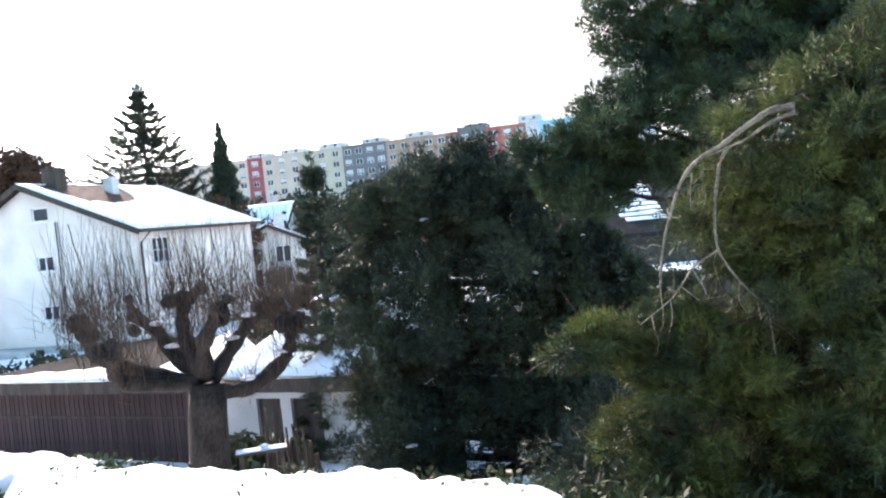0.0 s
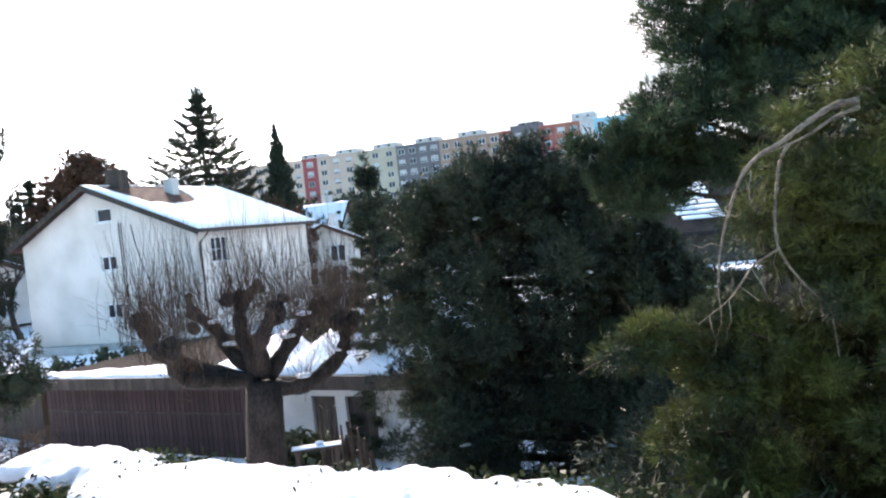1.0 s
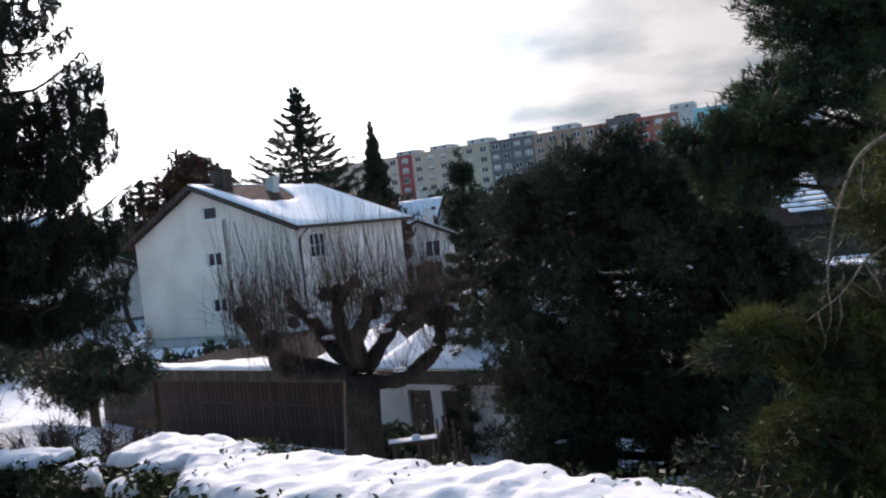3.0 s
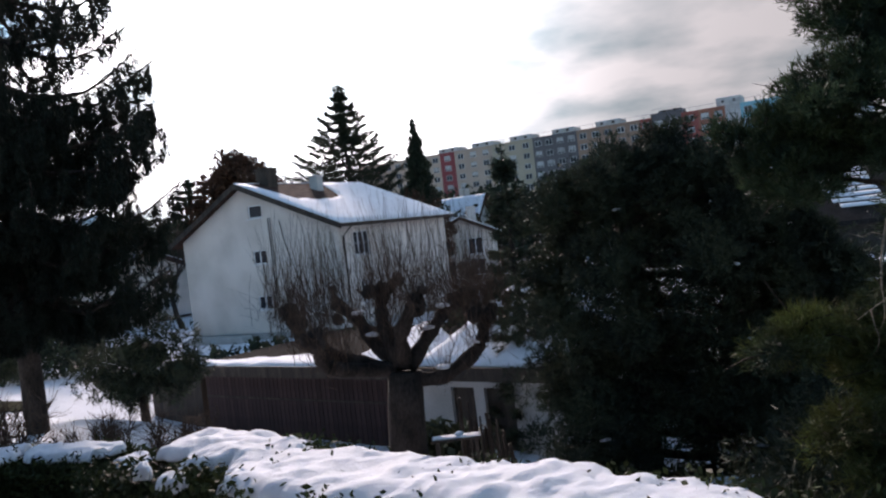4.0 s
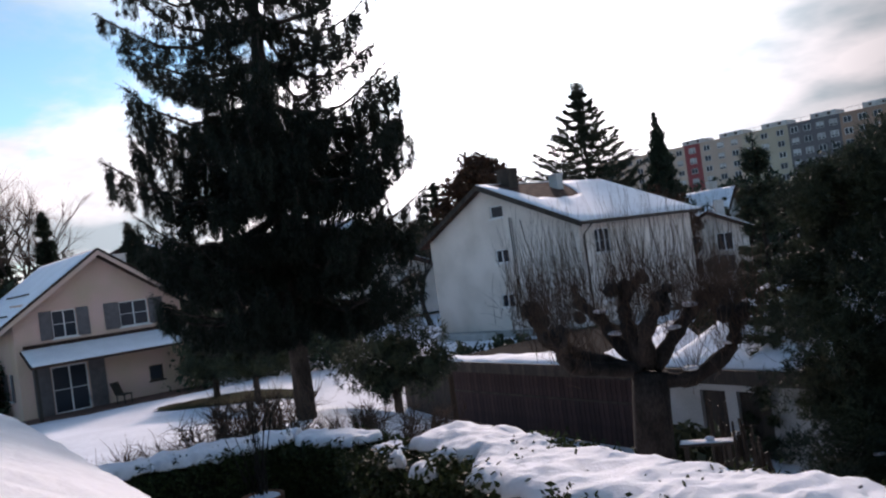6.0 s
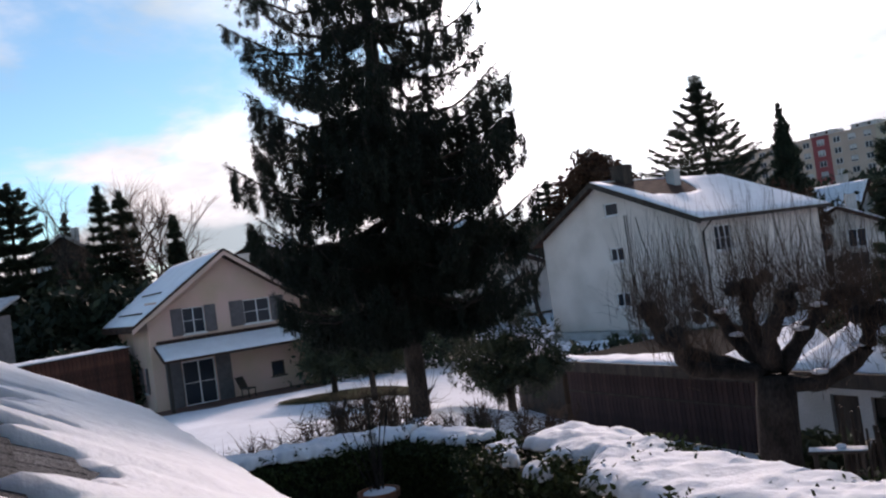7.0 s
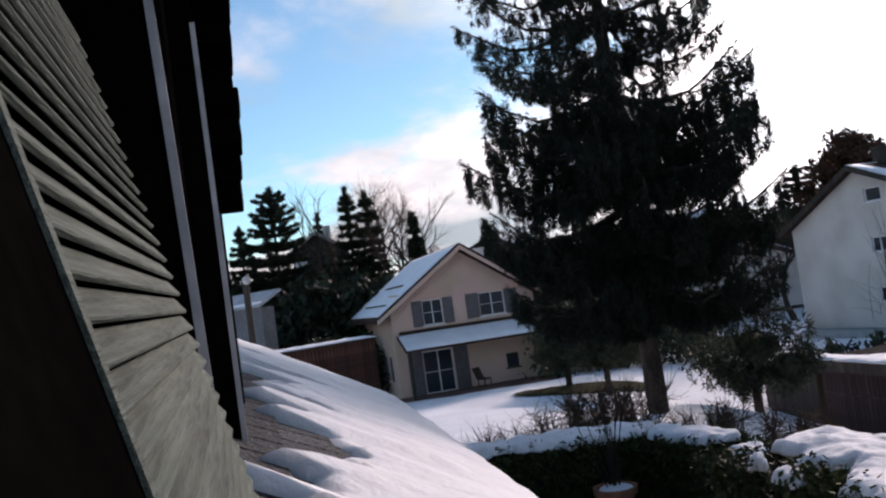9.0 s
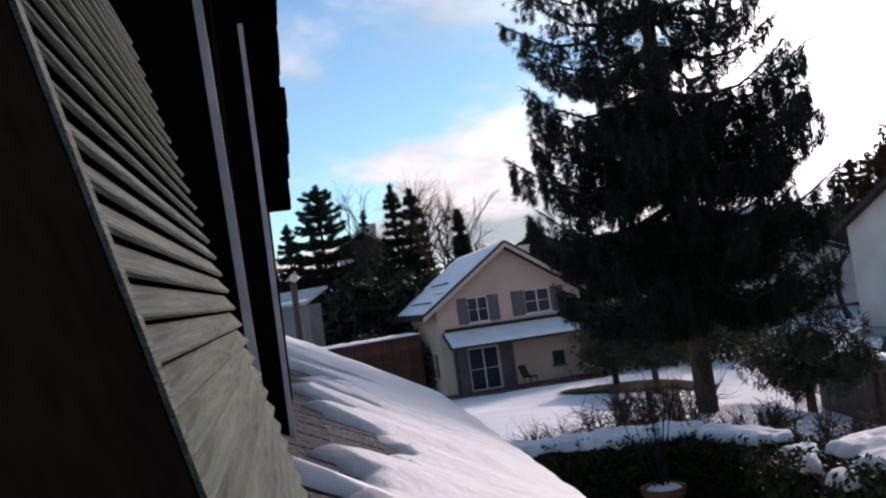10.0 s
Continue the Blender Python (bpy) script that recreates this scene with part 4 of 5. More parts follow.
# slim conifer beside it
conifer("slim_conifer", at(-8.5, 20.0), 7.2, 1.05, 22, "slim ragged conifer flecked with snow", YEW, whorls=20, per=7, droop=0.2, base_clear=0.05, upturn=0.3, blade=0.2, blade_w=0.035, tufts=16, power=0.6, dense=1.6)

# big pine close by, with drooping lit boughs
pb = []
for az, el, r in ((19.8, 14.4, 0.8), (21.5, 15.0, 1.1), (25.0, 15.0, 1.3), (29.5, 13.5, 1.2), (15.6, 8.8, 0.5), (18.2, 9.6, 0.85), (20.0, 11.5, 1.1), (24.0, 11.0, 1.1), (28.0, 10.5, 1.1), (12.2, 6.0, 0.55), (14.5, 4.6, 0.9), (11.4, 3.4, 0.6),
                  (13.0, 1.8, 0.7), (15.8, 1.4, 0.5), (18.5, 6.2, 0.8), (9.8, 4.3, 0.32), (8.6, 2.6, 0.32), (7.0, 3.8, 0.2), (10.4, 0.9, 0.5), (13.6, 10.6, 0.35), (12.9, 12.6, 0.25), (21.0, 8.2, 0.9), (24.5, 6.5, 0.9), (26.5, 8.0, 1.1), (31.0, 9.0, 1.2), (33.0, 14.0, 1.2)):
    p = polar(az, 9.0, EYE + 9.0 * math.tan(radians(el)))
    pb.append((tuple(p - polar(20, 9.5)), (r * 0.78, r * 0.8, r * 0.6)))
big_pine = blob_tree("pine", tuple(polar(20, 9.5)), pb, 31, "large dark pine with blue-green needle tufts", PINE, 1700, 0.09, 0.012, 10, trunk=([(-0.3, 0.3, -0.3), (-0.25, 0.3, 3.0), (0.4, 0.2, 7.5)], (0.15, 0.13, 0.07)), up=0.8, spread=0.5, shell=0.25, clump=0.25)
pb = []
for az, el, r in ((24.0, 2.5, 0.75), (27.5, 4.5, 0.8), (30.5, 2.0, 0.8), (22.8, -1.2, 0.6), (26.0, -1.5, 0.75), (29.5, -3.0, 0.8), (22.0, -5.0, 0.5), (24.5, -6.0, 0.7), (28.5, -8.0, 0.8), (18.5, -9.0, 0.5), (16.0, -11.5, 0.5),
                  (20.5, -11.0, 0.55), (24.0, -12.0, 0.75), (17.5, -14.5, 0.55), (21.5, -16.0, 0.75), (26.5, -15.0, 0.8), (31.0, -13.0, 0.8), (13.4, -9.4, 0.4), (10.6, -9.6, 0.3), (8.6, -9.8, 0.22), (12.6, -12.6, 0.38), (12.4, -15.5, 0.4), (14.8, -17.5, 0.5),
                  (23.5, -20.0, 0.8), (29.0, -20.0, 0.8), (18.5, -19.0, 0.5), (32.0, -2.0, 0.7), (31.0, 7.0, 0.8), (33.0, -8, 0.8), (33.5, 3.0, 0.8), (20.6, 1.0, 0.45), (21.5, -2.8, 0.45), (20.0, -4.2, 0.3), (16.6, -2.2, 0.25), (15.2, -8.6, 0.35), (22.0, 4.4, 0.5)):
    p = polar(az, 6.4, EYE + 6.4 * math.tan(radians(el)))
    pb.append((tuple(p - polar(25, 6.6)), (r * 0.7, r * 0.7, r * 0.55)))
blob_tree("pine", tuple(polar(25, 6.6)), pb, 32, "nearer pine with yellowish drooping needle boughs", PINE_YELLOW, 1500, 0.085, 0.009, 12, trunk=([(0.5, 0.4, -0.3), (0.5, 0.4, 2.5), (0.7, 0.5, 5.0)], (0.14, 0.11, 0.05)), up=0.25, spread=0.5, shell=0.25, clump=0.22)


def ray_curve(rows, dist):
    return [polar(az, dist, EYE + dist * math.tan(radians(el))) for az, el in rows]


# bare stripped branches hanging from the pine
DB = thing("bare_branch", tuple(polar(24, 6.0, 0)), 0, "forked bare pale branch, snapped from the pine", "branch")
off = polar(24, 6.0, 0)
for rows, r0 in ((((23.6, 4.7), (22.2, 4.6), (21.0, 4.0), (20.0, 3.4), (18.9, 2.7), (17.8, 2.2), (16.8, 1.4), (16.1, 0.3), (15.5, -1.2), (14.9, -3.0), (14.5, -4.8), (14.3, -6.8)), 0.024),
                 (((23.6, 4.3), (22.0, 3.8), (20.6, 3.0), (19.2, 2.5), (17.9, 2.1)), 0.016),
                 (((19.4, 2.6), (18.8, 1.6), (18.5, 0.2), (18.2, -1.8), (18.2, -3.8), (18.9, -5.4), (19.9, -6.8), (20.9, -8.0), (21.1, -9.4), (21.2, -11.0)), 0.015),
                 (((18.3, -4.0), (17.4, -4.5), (16.5, -5.1), (15.7, -6.2), (14.9, -7.1), (13.8, -7.9), (12.8, -8.6)), 0.010)):
    pts = spline([p - off for p in ray_curve(rows, 6.0)], 4)
    part("limb", tube(bmesh.new(), pts, [r0 * (1 - 0.72 * (k / (len(pts) - 1)) ** 0.7) * (1 + 0.15 * math.sin(k * 2.3)) for k in range(len(pts))], 8), BARK_PALE, DB, smooth=True)
rng_b = np.random.default_rng(33)
st = [np.array(polar(a, 6.0, EYE + 6.0 * math.tan(radians(e))) - off) for a, e in ((17.0, 1.2), (15.6, -0.8), (14.7, -3.5), (14.4, -6.0), (16.5, -5.1), (15.6, -6.2), (14.9, -7.1), (18.3, -3.0), (19.4, -6.2), (20.4, -7.4), (13.6, -8.0)) for _ in range(1)]
tagged(part("twig_mass", twigs_mesh("twig_mass", rng_b, st, [rng_b.normal(0, 0.5, 3) + np.array([-0.2, 0, -0.7]) for _ in st], 0.42, 0.006, 0.3, 4), BARK_PALE, DB), kind="stuff")


# pollard in front of the garage
def build_pollard():
    rng = np.random.default_rng(41)
    d = 14.5
    o = polar(-17.0, d, ground_z(*polar(-17.0, d).xy))
    T = thing("pollard_tree", tuple(o), 0, "old pollarded tree with knobbly fists and upright shoots", "tree")

    def P(az, el, dd=0.0):
        return polar(az, d + dd, EYE + (d + dd) * math.tan(radians(el))) - o
    fork = P(-16.9, -9.4)
    bm = tube(bmesh.new(), [P(-17.3, -19.0), P(-17.3, -14.5), P(-17.1, -11.5), fork], (0.42, 0.34, 0.32, 0.31), 12)
    part("trunk", bm, BARK_GREY, T, smooth=True)
    arms = [((-16.3, -10.0), (-14.2, -10.0), (-11.7, -8.5), (-11.1, -7.0), (-10.9, -5.7)), ((-17.5, -9.3), (-20.5, -8.2), (-23.2, -6.8), (-23.9, -5.4), (-24.0, -4.6)),
            ((-17.0, -9.0), (-18.8, -7.2), (-19.6, -5.6), (-21.2, -4.2)), ((-16.8, -9.0), (-16.9, -7.0), (-15.9, -5.2), (-15.4, -4.4)), ((-16.6, -9.2), (-15.0, -7.2), (-13.8, -5.8), (-12.6, -4.9)),
            ((-17.2, -9.0), (-17.9, -6.5), (-18.0, -5.0), (-17.7, -3.8)), ((-17.6, -9.2), (-21.8, -8.6), (-22.6, -7.4), (-22.6, -6.2))]
    starts, dirs, short, sdirs = [], [], [], []
    for i, rows in enumerate(arms):
        dd = (-0.4, 0.3, 1.0, -0.9, 0.6, 0.2, -0.8)[i]
        pts = [P(a, e, dd * k / (len(rows) - 1)) for k, (a, e) in enumerate(rows)]
        sp = spline(pts, 5)
        part("limb", tube(bmesh.new(), sp, [(0.145 - 0.045 * k / (len(sp) - 1)) * (1 + 0.16 * math.sin(k * 1.7 + i) * (k > 1)) for k in range(len(sp))], 9), BARK_GREY, T, smooth=True)
        bm = bmesh.new()
        for k in range(5):
            c = pts[-1] + Vector(rng.normal(0, 0.12, 3))
            r = bmesh.ops.create_icosphere(bm, subdivisions=2, radius=rng.uniform(0.08, 0.15), matrix=Matrix.Translation(c))
            for v in r["verts"]:
                v.co += (v.co - c) * 0.5 * noise.noise(v.co * 6)
        part("fist", bm, BARK_GREY, T, "swollen knob where shoots are cut", smooth=True)
        for k in range(105):
            starts.append(np.array(pts[-1]) + rng.normal(0, 0.3, 3)), dirs.append(np.array([rng.normal(0, 0.14), rng.normal(0, 0.14), 1.0]))
        for k in range(170):
            short.append(np.array(pts[-1]) + rng.normal(0, 0.26, 3)), sdirs.append(np.array([rng.normal(0, 0.5), rng.normal(0, 0.5), 0.8]))
        for p in pts[1:-1]:
            for k in range(30):
                short.append(np.array(p) + rng.normal(0, 0.14, 3)), sdirs.append(np.array([rng.normal(0, 0.5), rng.normal(0, 0.5), 1.0]))
            for k in range(16):
                starts.append(np.array(p) + rng.normal(0, 0.08, 3)), dirs.append(np.array([rng.normal(0, 0.5), rng.normal(0, 0.5), 1.0]))
        for k in range(1, len(pts) - 1):
            if i in (0, 2, 4):
                bmx = bmesh.new()
                bmesh.ops.create_icosphere(bmx, subdivisions=2, radius=0.12, matrix=Matrix.Translation(pts[k] + Vector((0, 0, 0.15))) @ Matrix.Diagonal((1.3, 1.0, 0.4, 1)))
                part("snow_cap", bmx, SNOW, T, "snow lying in the crook of a limb", smooth=True)
    tagged(part("shoot_mass", twigs_mesh("shoot_mass", rng, starts, dirs, 1.55, 0.0052, 0.07), TWIG, T), kind="stuff")
    tagged(part("twig_mass", twigs_mesh("twig_mass", rng, short, sdirs, 0.55, 0.0055, 0.2), TWIG, T), kind="stuff")


build_pollard()


# ---- hedges ----
def hedge(path, width, top, seed, label, snow_runs, bottom=None, thin=1.0):
    """A clipped hedge along a path; snow_runs: stretches (from, to, how far across) that carry snow."""
    rng = np.random.default_rng(seed)
    pts = [Vector((x, y, 0)) for x, y in path]
    lens = [0.0]
    for a, b in zip(pts, pts[1:]):
        lens.append(lens[-1] + (b - a).length)

    def along(s):
        s = min(max(s, 0.0), lens[-1] - 1e-4)
        k = max(i for i in range(len(lens) - 1) if lens[i] <= s)
        f = (s - lens[k]) / (lens[k + 1] - lens[k])
        d = (pts[k + 1] - pts[k]).normalized()
        return pts[k].lerp(pts[k + 1], f), Vector((-d.y, d.x, 0))
    Hh = thing("hedge", tuple(pts[0]), 0, label, "hedge")
    o = pts[0]
    n = int(lens[-1] * 1500 * thin)
    cs = []
    for _ in range(n):
        p, nn = along(rng.uniform(0, lens[-1]))
        u = rng.uniform(-1, 1)
        g = ground_z(p.x, p.y)
        tz = top - 0.06 + 0.08 * noise.noise(p * 1.3)
        if rng.random() < 0.55:
            u = math.copysign(rng.uniform(0.82, 1.05), u)
            z = g + (tz - g) * rng.uniform(0.0, 1.0)
        else:
            z = tz - abs(rng.normal(0, 0.1))
        q = p + nn * u * width / 2
        cs.append((q.x - o.x, q.y - o.y, z + 0.05 * noise.noise(q * 4)))
    part("foliage", leaf_mesh("foliage", rng, np.array(cs), 0.028, 9, 0.05), HEDGE_LEAF, Hh)
    # solid dark core stands in for the shade between the leaves
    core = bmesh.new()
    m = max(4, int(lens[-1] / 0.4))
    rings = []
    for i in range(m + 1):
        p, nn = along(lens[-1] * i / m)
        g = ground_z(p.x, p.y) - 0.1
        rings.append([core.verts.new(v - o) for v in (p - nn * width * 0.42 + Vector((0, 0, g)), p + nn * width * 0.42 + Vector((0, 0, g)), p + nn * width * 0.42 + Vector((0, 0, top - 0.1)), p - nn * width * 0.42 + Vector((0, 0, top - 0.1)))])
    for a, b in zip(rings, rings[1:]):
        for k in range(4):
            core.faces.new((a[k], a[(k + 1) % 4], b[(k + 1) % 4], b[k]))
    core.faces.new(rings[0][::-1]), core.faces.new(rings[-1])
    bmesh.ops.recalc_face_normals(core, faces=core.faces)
    part("inner_mass", core, mat("hedge_inner_shade", (0.02, 0.02, 0.012), vary=0.4, scale=8.0, bump=0.8), Hh)
    tips = []
    for s0, s1, u0, u1, th in snow_runs:
        for _ in range(max(1, int((s1 - s0) * 1.1))):
            p, nn = along(rng.uniform(s0, s1))
            c = p - o + nn * (1.1 - abs(rng.normal(0, 0.5))) * width / 2 + Vector((0, 0, top + th + 0.012))
            tips += [tuple(c + Vector((rng.normal(0, 0.07), rng.normal(0, 0.05), rng.normal(0, 0.012)))) for _ in range(int(rng.integers(5, 22)))]
    tagged(part("leaf_mass", leaf_mesh("leaf_mass", rng, np.array(tips), 0.022, 4, 0.025), HEDGE_LEAF, Hh), kind="stuff")
    for s0, s1, u0, u1, th in snow_runs:
        nu = max(8, int((s1 - s0) / 0.035))
        grid = []
        for i in range(nu + 1):
            s = s0 + (s1 - s0) * i / nu
            p, nn = along(s)
            row = []
            end = math.sqrt(max(0.0, 1 - (abs(2 * i / nu - 1)) ** 6))
            wob0 = 0.24 * noise.noise(Vector((s * 2.1, 0.0, seed))) + 0.30 * noise.noise(Vector((s * 5.0, 4.0, seed))) + 0.16 * noise.noise(Vector((s * 13.0, 4.0, seed)))
            wob1 = 0.22 * noise.noise(Vector((s * 1.9, 7.0, seed))) + 0.16 * noise.noise(Vector((s * 5.3, 9.0, seed))) + 0.10 * noise.noise(Vector((s * 13.0, 9.0, seed)))
            mid = (u0 + u1) / 2
            a, b = mid + (u0 - mid) * end + wob0 * end, mid + (u1 - mid) * end + wob1 * end
            for j in range(25):
                u = a + (b - a) * j / 24
                edge = abs(2 * j / 24 - 1)
                sag = -0.14 * max(0.0, abs(u) - 0.75) - 0.05 * edge ** 4
                q = p + nn * u * width / 2
                row.append(q - o + Vector((0, 0, top + sag + 0.03 + 0.05 * noise.noise(q * 1.5))))
            grid.append(row)
        part("snow_cover", snow_sheet(bmesh.new(), grid, th, 0.04, seed, 5.5), SNOW, Hh, "thick lumpy snow lying on the hedge", smooth=True)
    return Hh


hedge([(1.3, 2.98), (0.23, 3.9), (-0.57, 4.3), (-1.57, 4.66), (-2.57, 5.14), (-3.92, 5.86)], 1.05, 1.93, 51, "wide dark hedge thickly covered with snow", [(1.2, 4.75, -0.98, 1.0, 0.05), (4.45, 5.85, -0.98, 0.4, 0.05), (4.85, 5.15, 0.7, 1.0, 0.03), (5.3, 5.5, 0.75, 1.0, 0.025)])
hedge([(-3.6, 6.3), (-5.2, 7.6), (-6.6, 8.9), (-8.2, 9.2), (-9.4, 7.6), (-11.0, 5.4)], 0.9, 1.12, 52, "lower dark hedge with patchy snow on top",
      [(0.9, 1.3, -0.5, 0.3, 0.06), (2.2, 2.7, -0.6, 0.4, 0.07), (3.0, 3.4, -0.7, 0.2, 0.06), (3.9, 5.3, -0.7, 0.8, 0.07), (5.5, 9.5, -0.9, 0.9, 0.08)])


# ---- own house: snowy roof, shutter, dormer ----
H_AZ = radians(-67.2)
HX, NX = Vector((math.sin(H_AZ), math.cos(H_AZ), 0)), Vector((-math.sin(H_AZ + math.pi / 2) * -1, math.cos(H_AZ + math.pi / 2), 0))
OWN = Matrix(((HX.x, -NX.x, 0, 0), (HX.y, -NX.y, 0, 0), (0, 0, 1, EYE), (0, 0, 0, 1)))   # local: along the wall, inwards, up


def own(s, o, v):
    """Local point: s along the wall, o outwards, v over the eye."""
    return Vector((s, -o, v))


def build_own_house():
    H = new("own_house")
    H.matrix_world = OWN @ Matrix.Diagonal((1.46, 1.46, 1.46, 1))
    tagged(H, "snowy tiled roof of the house with dark timber dormer", "house")
    V0, SL = -0.226, -0.546
    rz = lambda o: V0 + SL * o
    eave = lambda s: 0.50 + 0.11 * s
    # roof slab, from behind the camera to the verge
    S0, S1 = -2.0, 9.7
    part("roof_slope", prism(bmesh.new(), [own(S0, -0.6, rz(-0.6) - 0.16), own(S1, -0.6, rz(-0.6) - 0.16), own(S1, eave(S1), rz(eave(S1)) - 0.16), own(S0, eave(S0), rz(eave(S0)) - 0.16)], (0, 0, 0.1)), TILE, H)
    # tiles in courses down the slope
    tile = mat("slate_grey_tile", (0.075, 0.077, 0.084), rough=0.8, scale=9.0, vary=0.35, bump=0.9, per_object=0.4, spec=0.15)
    me = {}
    for i in range(46):
        s = 0.2 + i * 0.2
        for k in range(12):
            o = -0.25 + k * 0.135
            if o + 0.135 > eave(s) + 0.06:
                continue
            if (0,) not in me:
                bm = bmesh.new()
                box(bm, (0.0, -0.165, 0.0), (0.190, 0.0, 0.018), bevel=0.004)
                me[(0,)] = finish(bm, "roof_tile")
                me[(0,)].materials.append(tile)
            t = new("roof_tile", me[(0,)])
            t.parent = H
            t.matrix_local = Matrix.Translation(own(s, o, rz(o) - 0.055 + 0.012)) @ pose(0, 0, 0, math.degrees(math.atan(SL)) * -1 - 4.0, 0, 0)
    # snow: thick on the outer part, torn into ridges towards the wall
    nu, nv = 260, 46
    bm = bmesh.new()
    rows = []
    for i in range(nu):
        s = 0.35 + (S1 + 0.08 - 0.35) * (i / (nu - 1)) ** 1.5
        r = []
        q = math.log(s)
        ow = s * (0.03 + 0.12 * noise.noise(Vector((q * 7.0, 0, 0))) + 0.17 * noise.noise(Vector((q * 25.0, 3, 0))) + 0.03 * noise.noise(Vector((q * 45.0, 3, 0))))
        if 1.5 < s < 2.25:
            ow += 0.09 * s * math.sin((s - 1.5) / 0.75 * math.pi) ** 0.5
        if s > 3.4:
            ow = ow - 0.3 * min(1, (s - 3.4) / 1.5)
        e = eave(s) + 0.05 + 0.025 * noise.noise(Vector((s * 3, 9, 0)))
        for j in range(nv):
            f = j / (nv - 1)
            o = ow + (e - ow) * f
            p = own(s, o, rz(o) - 0.05)
            th = 0.085 * min(1.0, f * 11) ** 0.5 + 0.02 * noise.noise(Vector((s * 2, o * 3, 1)))
            th *= max(0.0, 1 - max(0.0, (f - 0.9) / 0.1) ** 2 * 0.75)
            # ridges of half-melted snow over the tile joints
            rip = 0.5 + 0.5 * math.sin(s * 15.0 + 2.0 * noise.noise(Vector((o * 2, s, 4))))
            th *= 1 - 0.5 * (1 - min(1, f * 1.6)) * rip
            r.append(bm.verts.new(p + Vector((0, 0, max(0.0, th)))))
        rows.append(r)
    for a, b in zip(rows, rows[1:]):
        for j in range(nv - 1):
            bm.faces.new((a[j], b[j], b[j + 1], a[j + 1]))
    r0 = [bm.verts.new(v.co + Vector((0, 0.03, -0.12))) for v in [r[-1] for r in rows]]
    for i in range(nu - 1):
        bm.faces.new((rows[i][-1], rows[i + 1][-1], r0[i + 1], r0[i]))
    bmesh.ops.recalc_face_normals(bm, faces=bm.faces)
    part("roof_snow", bm, SNOW, H, "thick settled snow on the roof", smooth=True)
    part("verge", prism(bmesh.new(), [own(S1 + 0.02, -0.6, rz(-0.6) - 0.22), own(S1 + 0.02, eave(S1), rz(eave(S1)) - 0.22), own(S1 + 0.02, eave(S1), rz(eave(S1)) - 0.04), own(S1 + 0.02, -0.6, rz(-0.6) - 0.04)], (0.05, 0, 0)), SHADE_BLACK_WOOD, H)
    part("outer_wall", prism(bmesh.new(), [own(S0, eave(S0) - 0.25, -EYE - 0.3), own(S1 - 0.3, eave(S1) - 0.25, -EYE - 0.3), own(S1 - 0.3, eave(S1) - 0.25, rz(eave(S1)) - 0.05), own(S0, eave(S0) - 0.25, rz(eave(S0)) - 0.05)], (0, 0.3, 0)), PLASTER_WHITE, H)
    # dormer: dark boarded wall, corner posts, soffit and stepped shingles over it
    # unseen bulk of the house, added to block light from behind the eye
    part("unseen_main_wall", box(bmesh.new(), (-3.0, 0.62, -EYE - 0.3), (9.3, 0.9, 3.2)), SHADE_BLACK_WOOD, H)
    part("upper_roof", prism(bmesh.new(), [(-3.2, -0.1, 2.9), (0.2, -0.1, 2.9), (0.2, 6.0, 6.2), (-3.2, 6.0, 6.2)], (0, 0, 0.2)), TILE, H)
    # dormer parts carry their shade in the near-black wood colour
    part("dormer_wall", box(bmesh.new(), (1.56, 0.085, -0.75), (2.60, 0.6, 0.60)), SHADE_BLACK_WOOD, H)
    part("dormer_wall_near", box(bmesh.new(), (0.1, 0.42, -1.0), (1.558, 0.6, 0.95)), SHADE_BLACK_WOOD, H)
    part("corner_post", box(bmesh.new(), (1.50, 0.081, -0.75), (1.62, 0.30, 1.0), bevel=0.006), SHADE_BLACK_WOOD, H)
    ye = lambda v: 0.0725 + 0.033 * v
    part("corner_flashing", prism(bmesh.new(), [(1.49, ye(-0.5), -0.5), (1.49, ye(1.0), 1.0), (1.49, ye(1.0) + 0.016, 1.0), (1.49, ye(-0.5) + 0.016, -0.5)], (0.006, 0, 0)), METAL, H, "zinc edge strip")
    part("corner_post", box(bmesh.new(), (2.48, 0.035, -0.75), (2.60, 0.30, 0.36), bevel=0.006), SHADE_BLACK_WOOD, H)
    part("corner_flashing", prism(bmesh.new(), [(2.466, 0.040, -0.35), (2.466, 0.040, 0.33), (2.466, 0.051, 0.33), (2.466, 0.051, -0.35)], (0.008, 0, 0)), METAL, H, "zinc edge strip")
    part("corner_post", box(bmesh.new(), (1.70, 0.036, -0.75), (1.80, 0.30, 0.72), bevel=0.005), SHADE_BLACK_WOOD, H)
    part("corner_flashing", prism(bmesh.new(), [(1.692, 0.026, -0.5), (1.692, 0.030, 0.62), (1.692, 0.040, 0.62), (1.692, 0.036, -0.5)], (0.006, 0, 0)), METAL, H, "zinc edge strip")
    # stepped shingle courses of the verge, falling away along the wall
    for k in range(7):
        s = 1.507 + k * 0.182
        o = 0.040 - 0.001 * k + 0.005 * ((k * 5) % 3)
        v = 0.755 - 0.066 * k + 0.008 * ((k * 3) % 4)
        part("shingle", box(bmesh.new(), (s, -o, v), (s + 0.21, 0.55, v + 0.10), bevel=0.004), SHADE_BLACK_WOOD, H)
        part("shingle", box(bmesh.new(), (s + 0.05, -o - 0.007, v + 0.104), (s + 0.20, 0.50, v + 0.16), bevel=0.004), DARK_WOOD if k == 0 else SHADE_BLACK_WOOD, H)
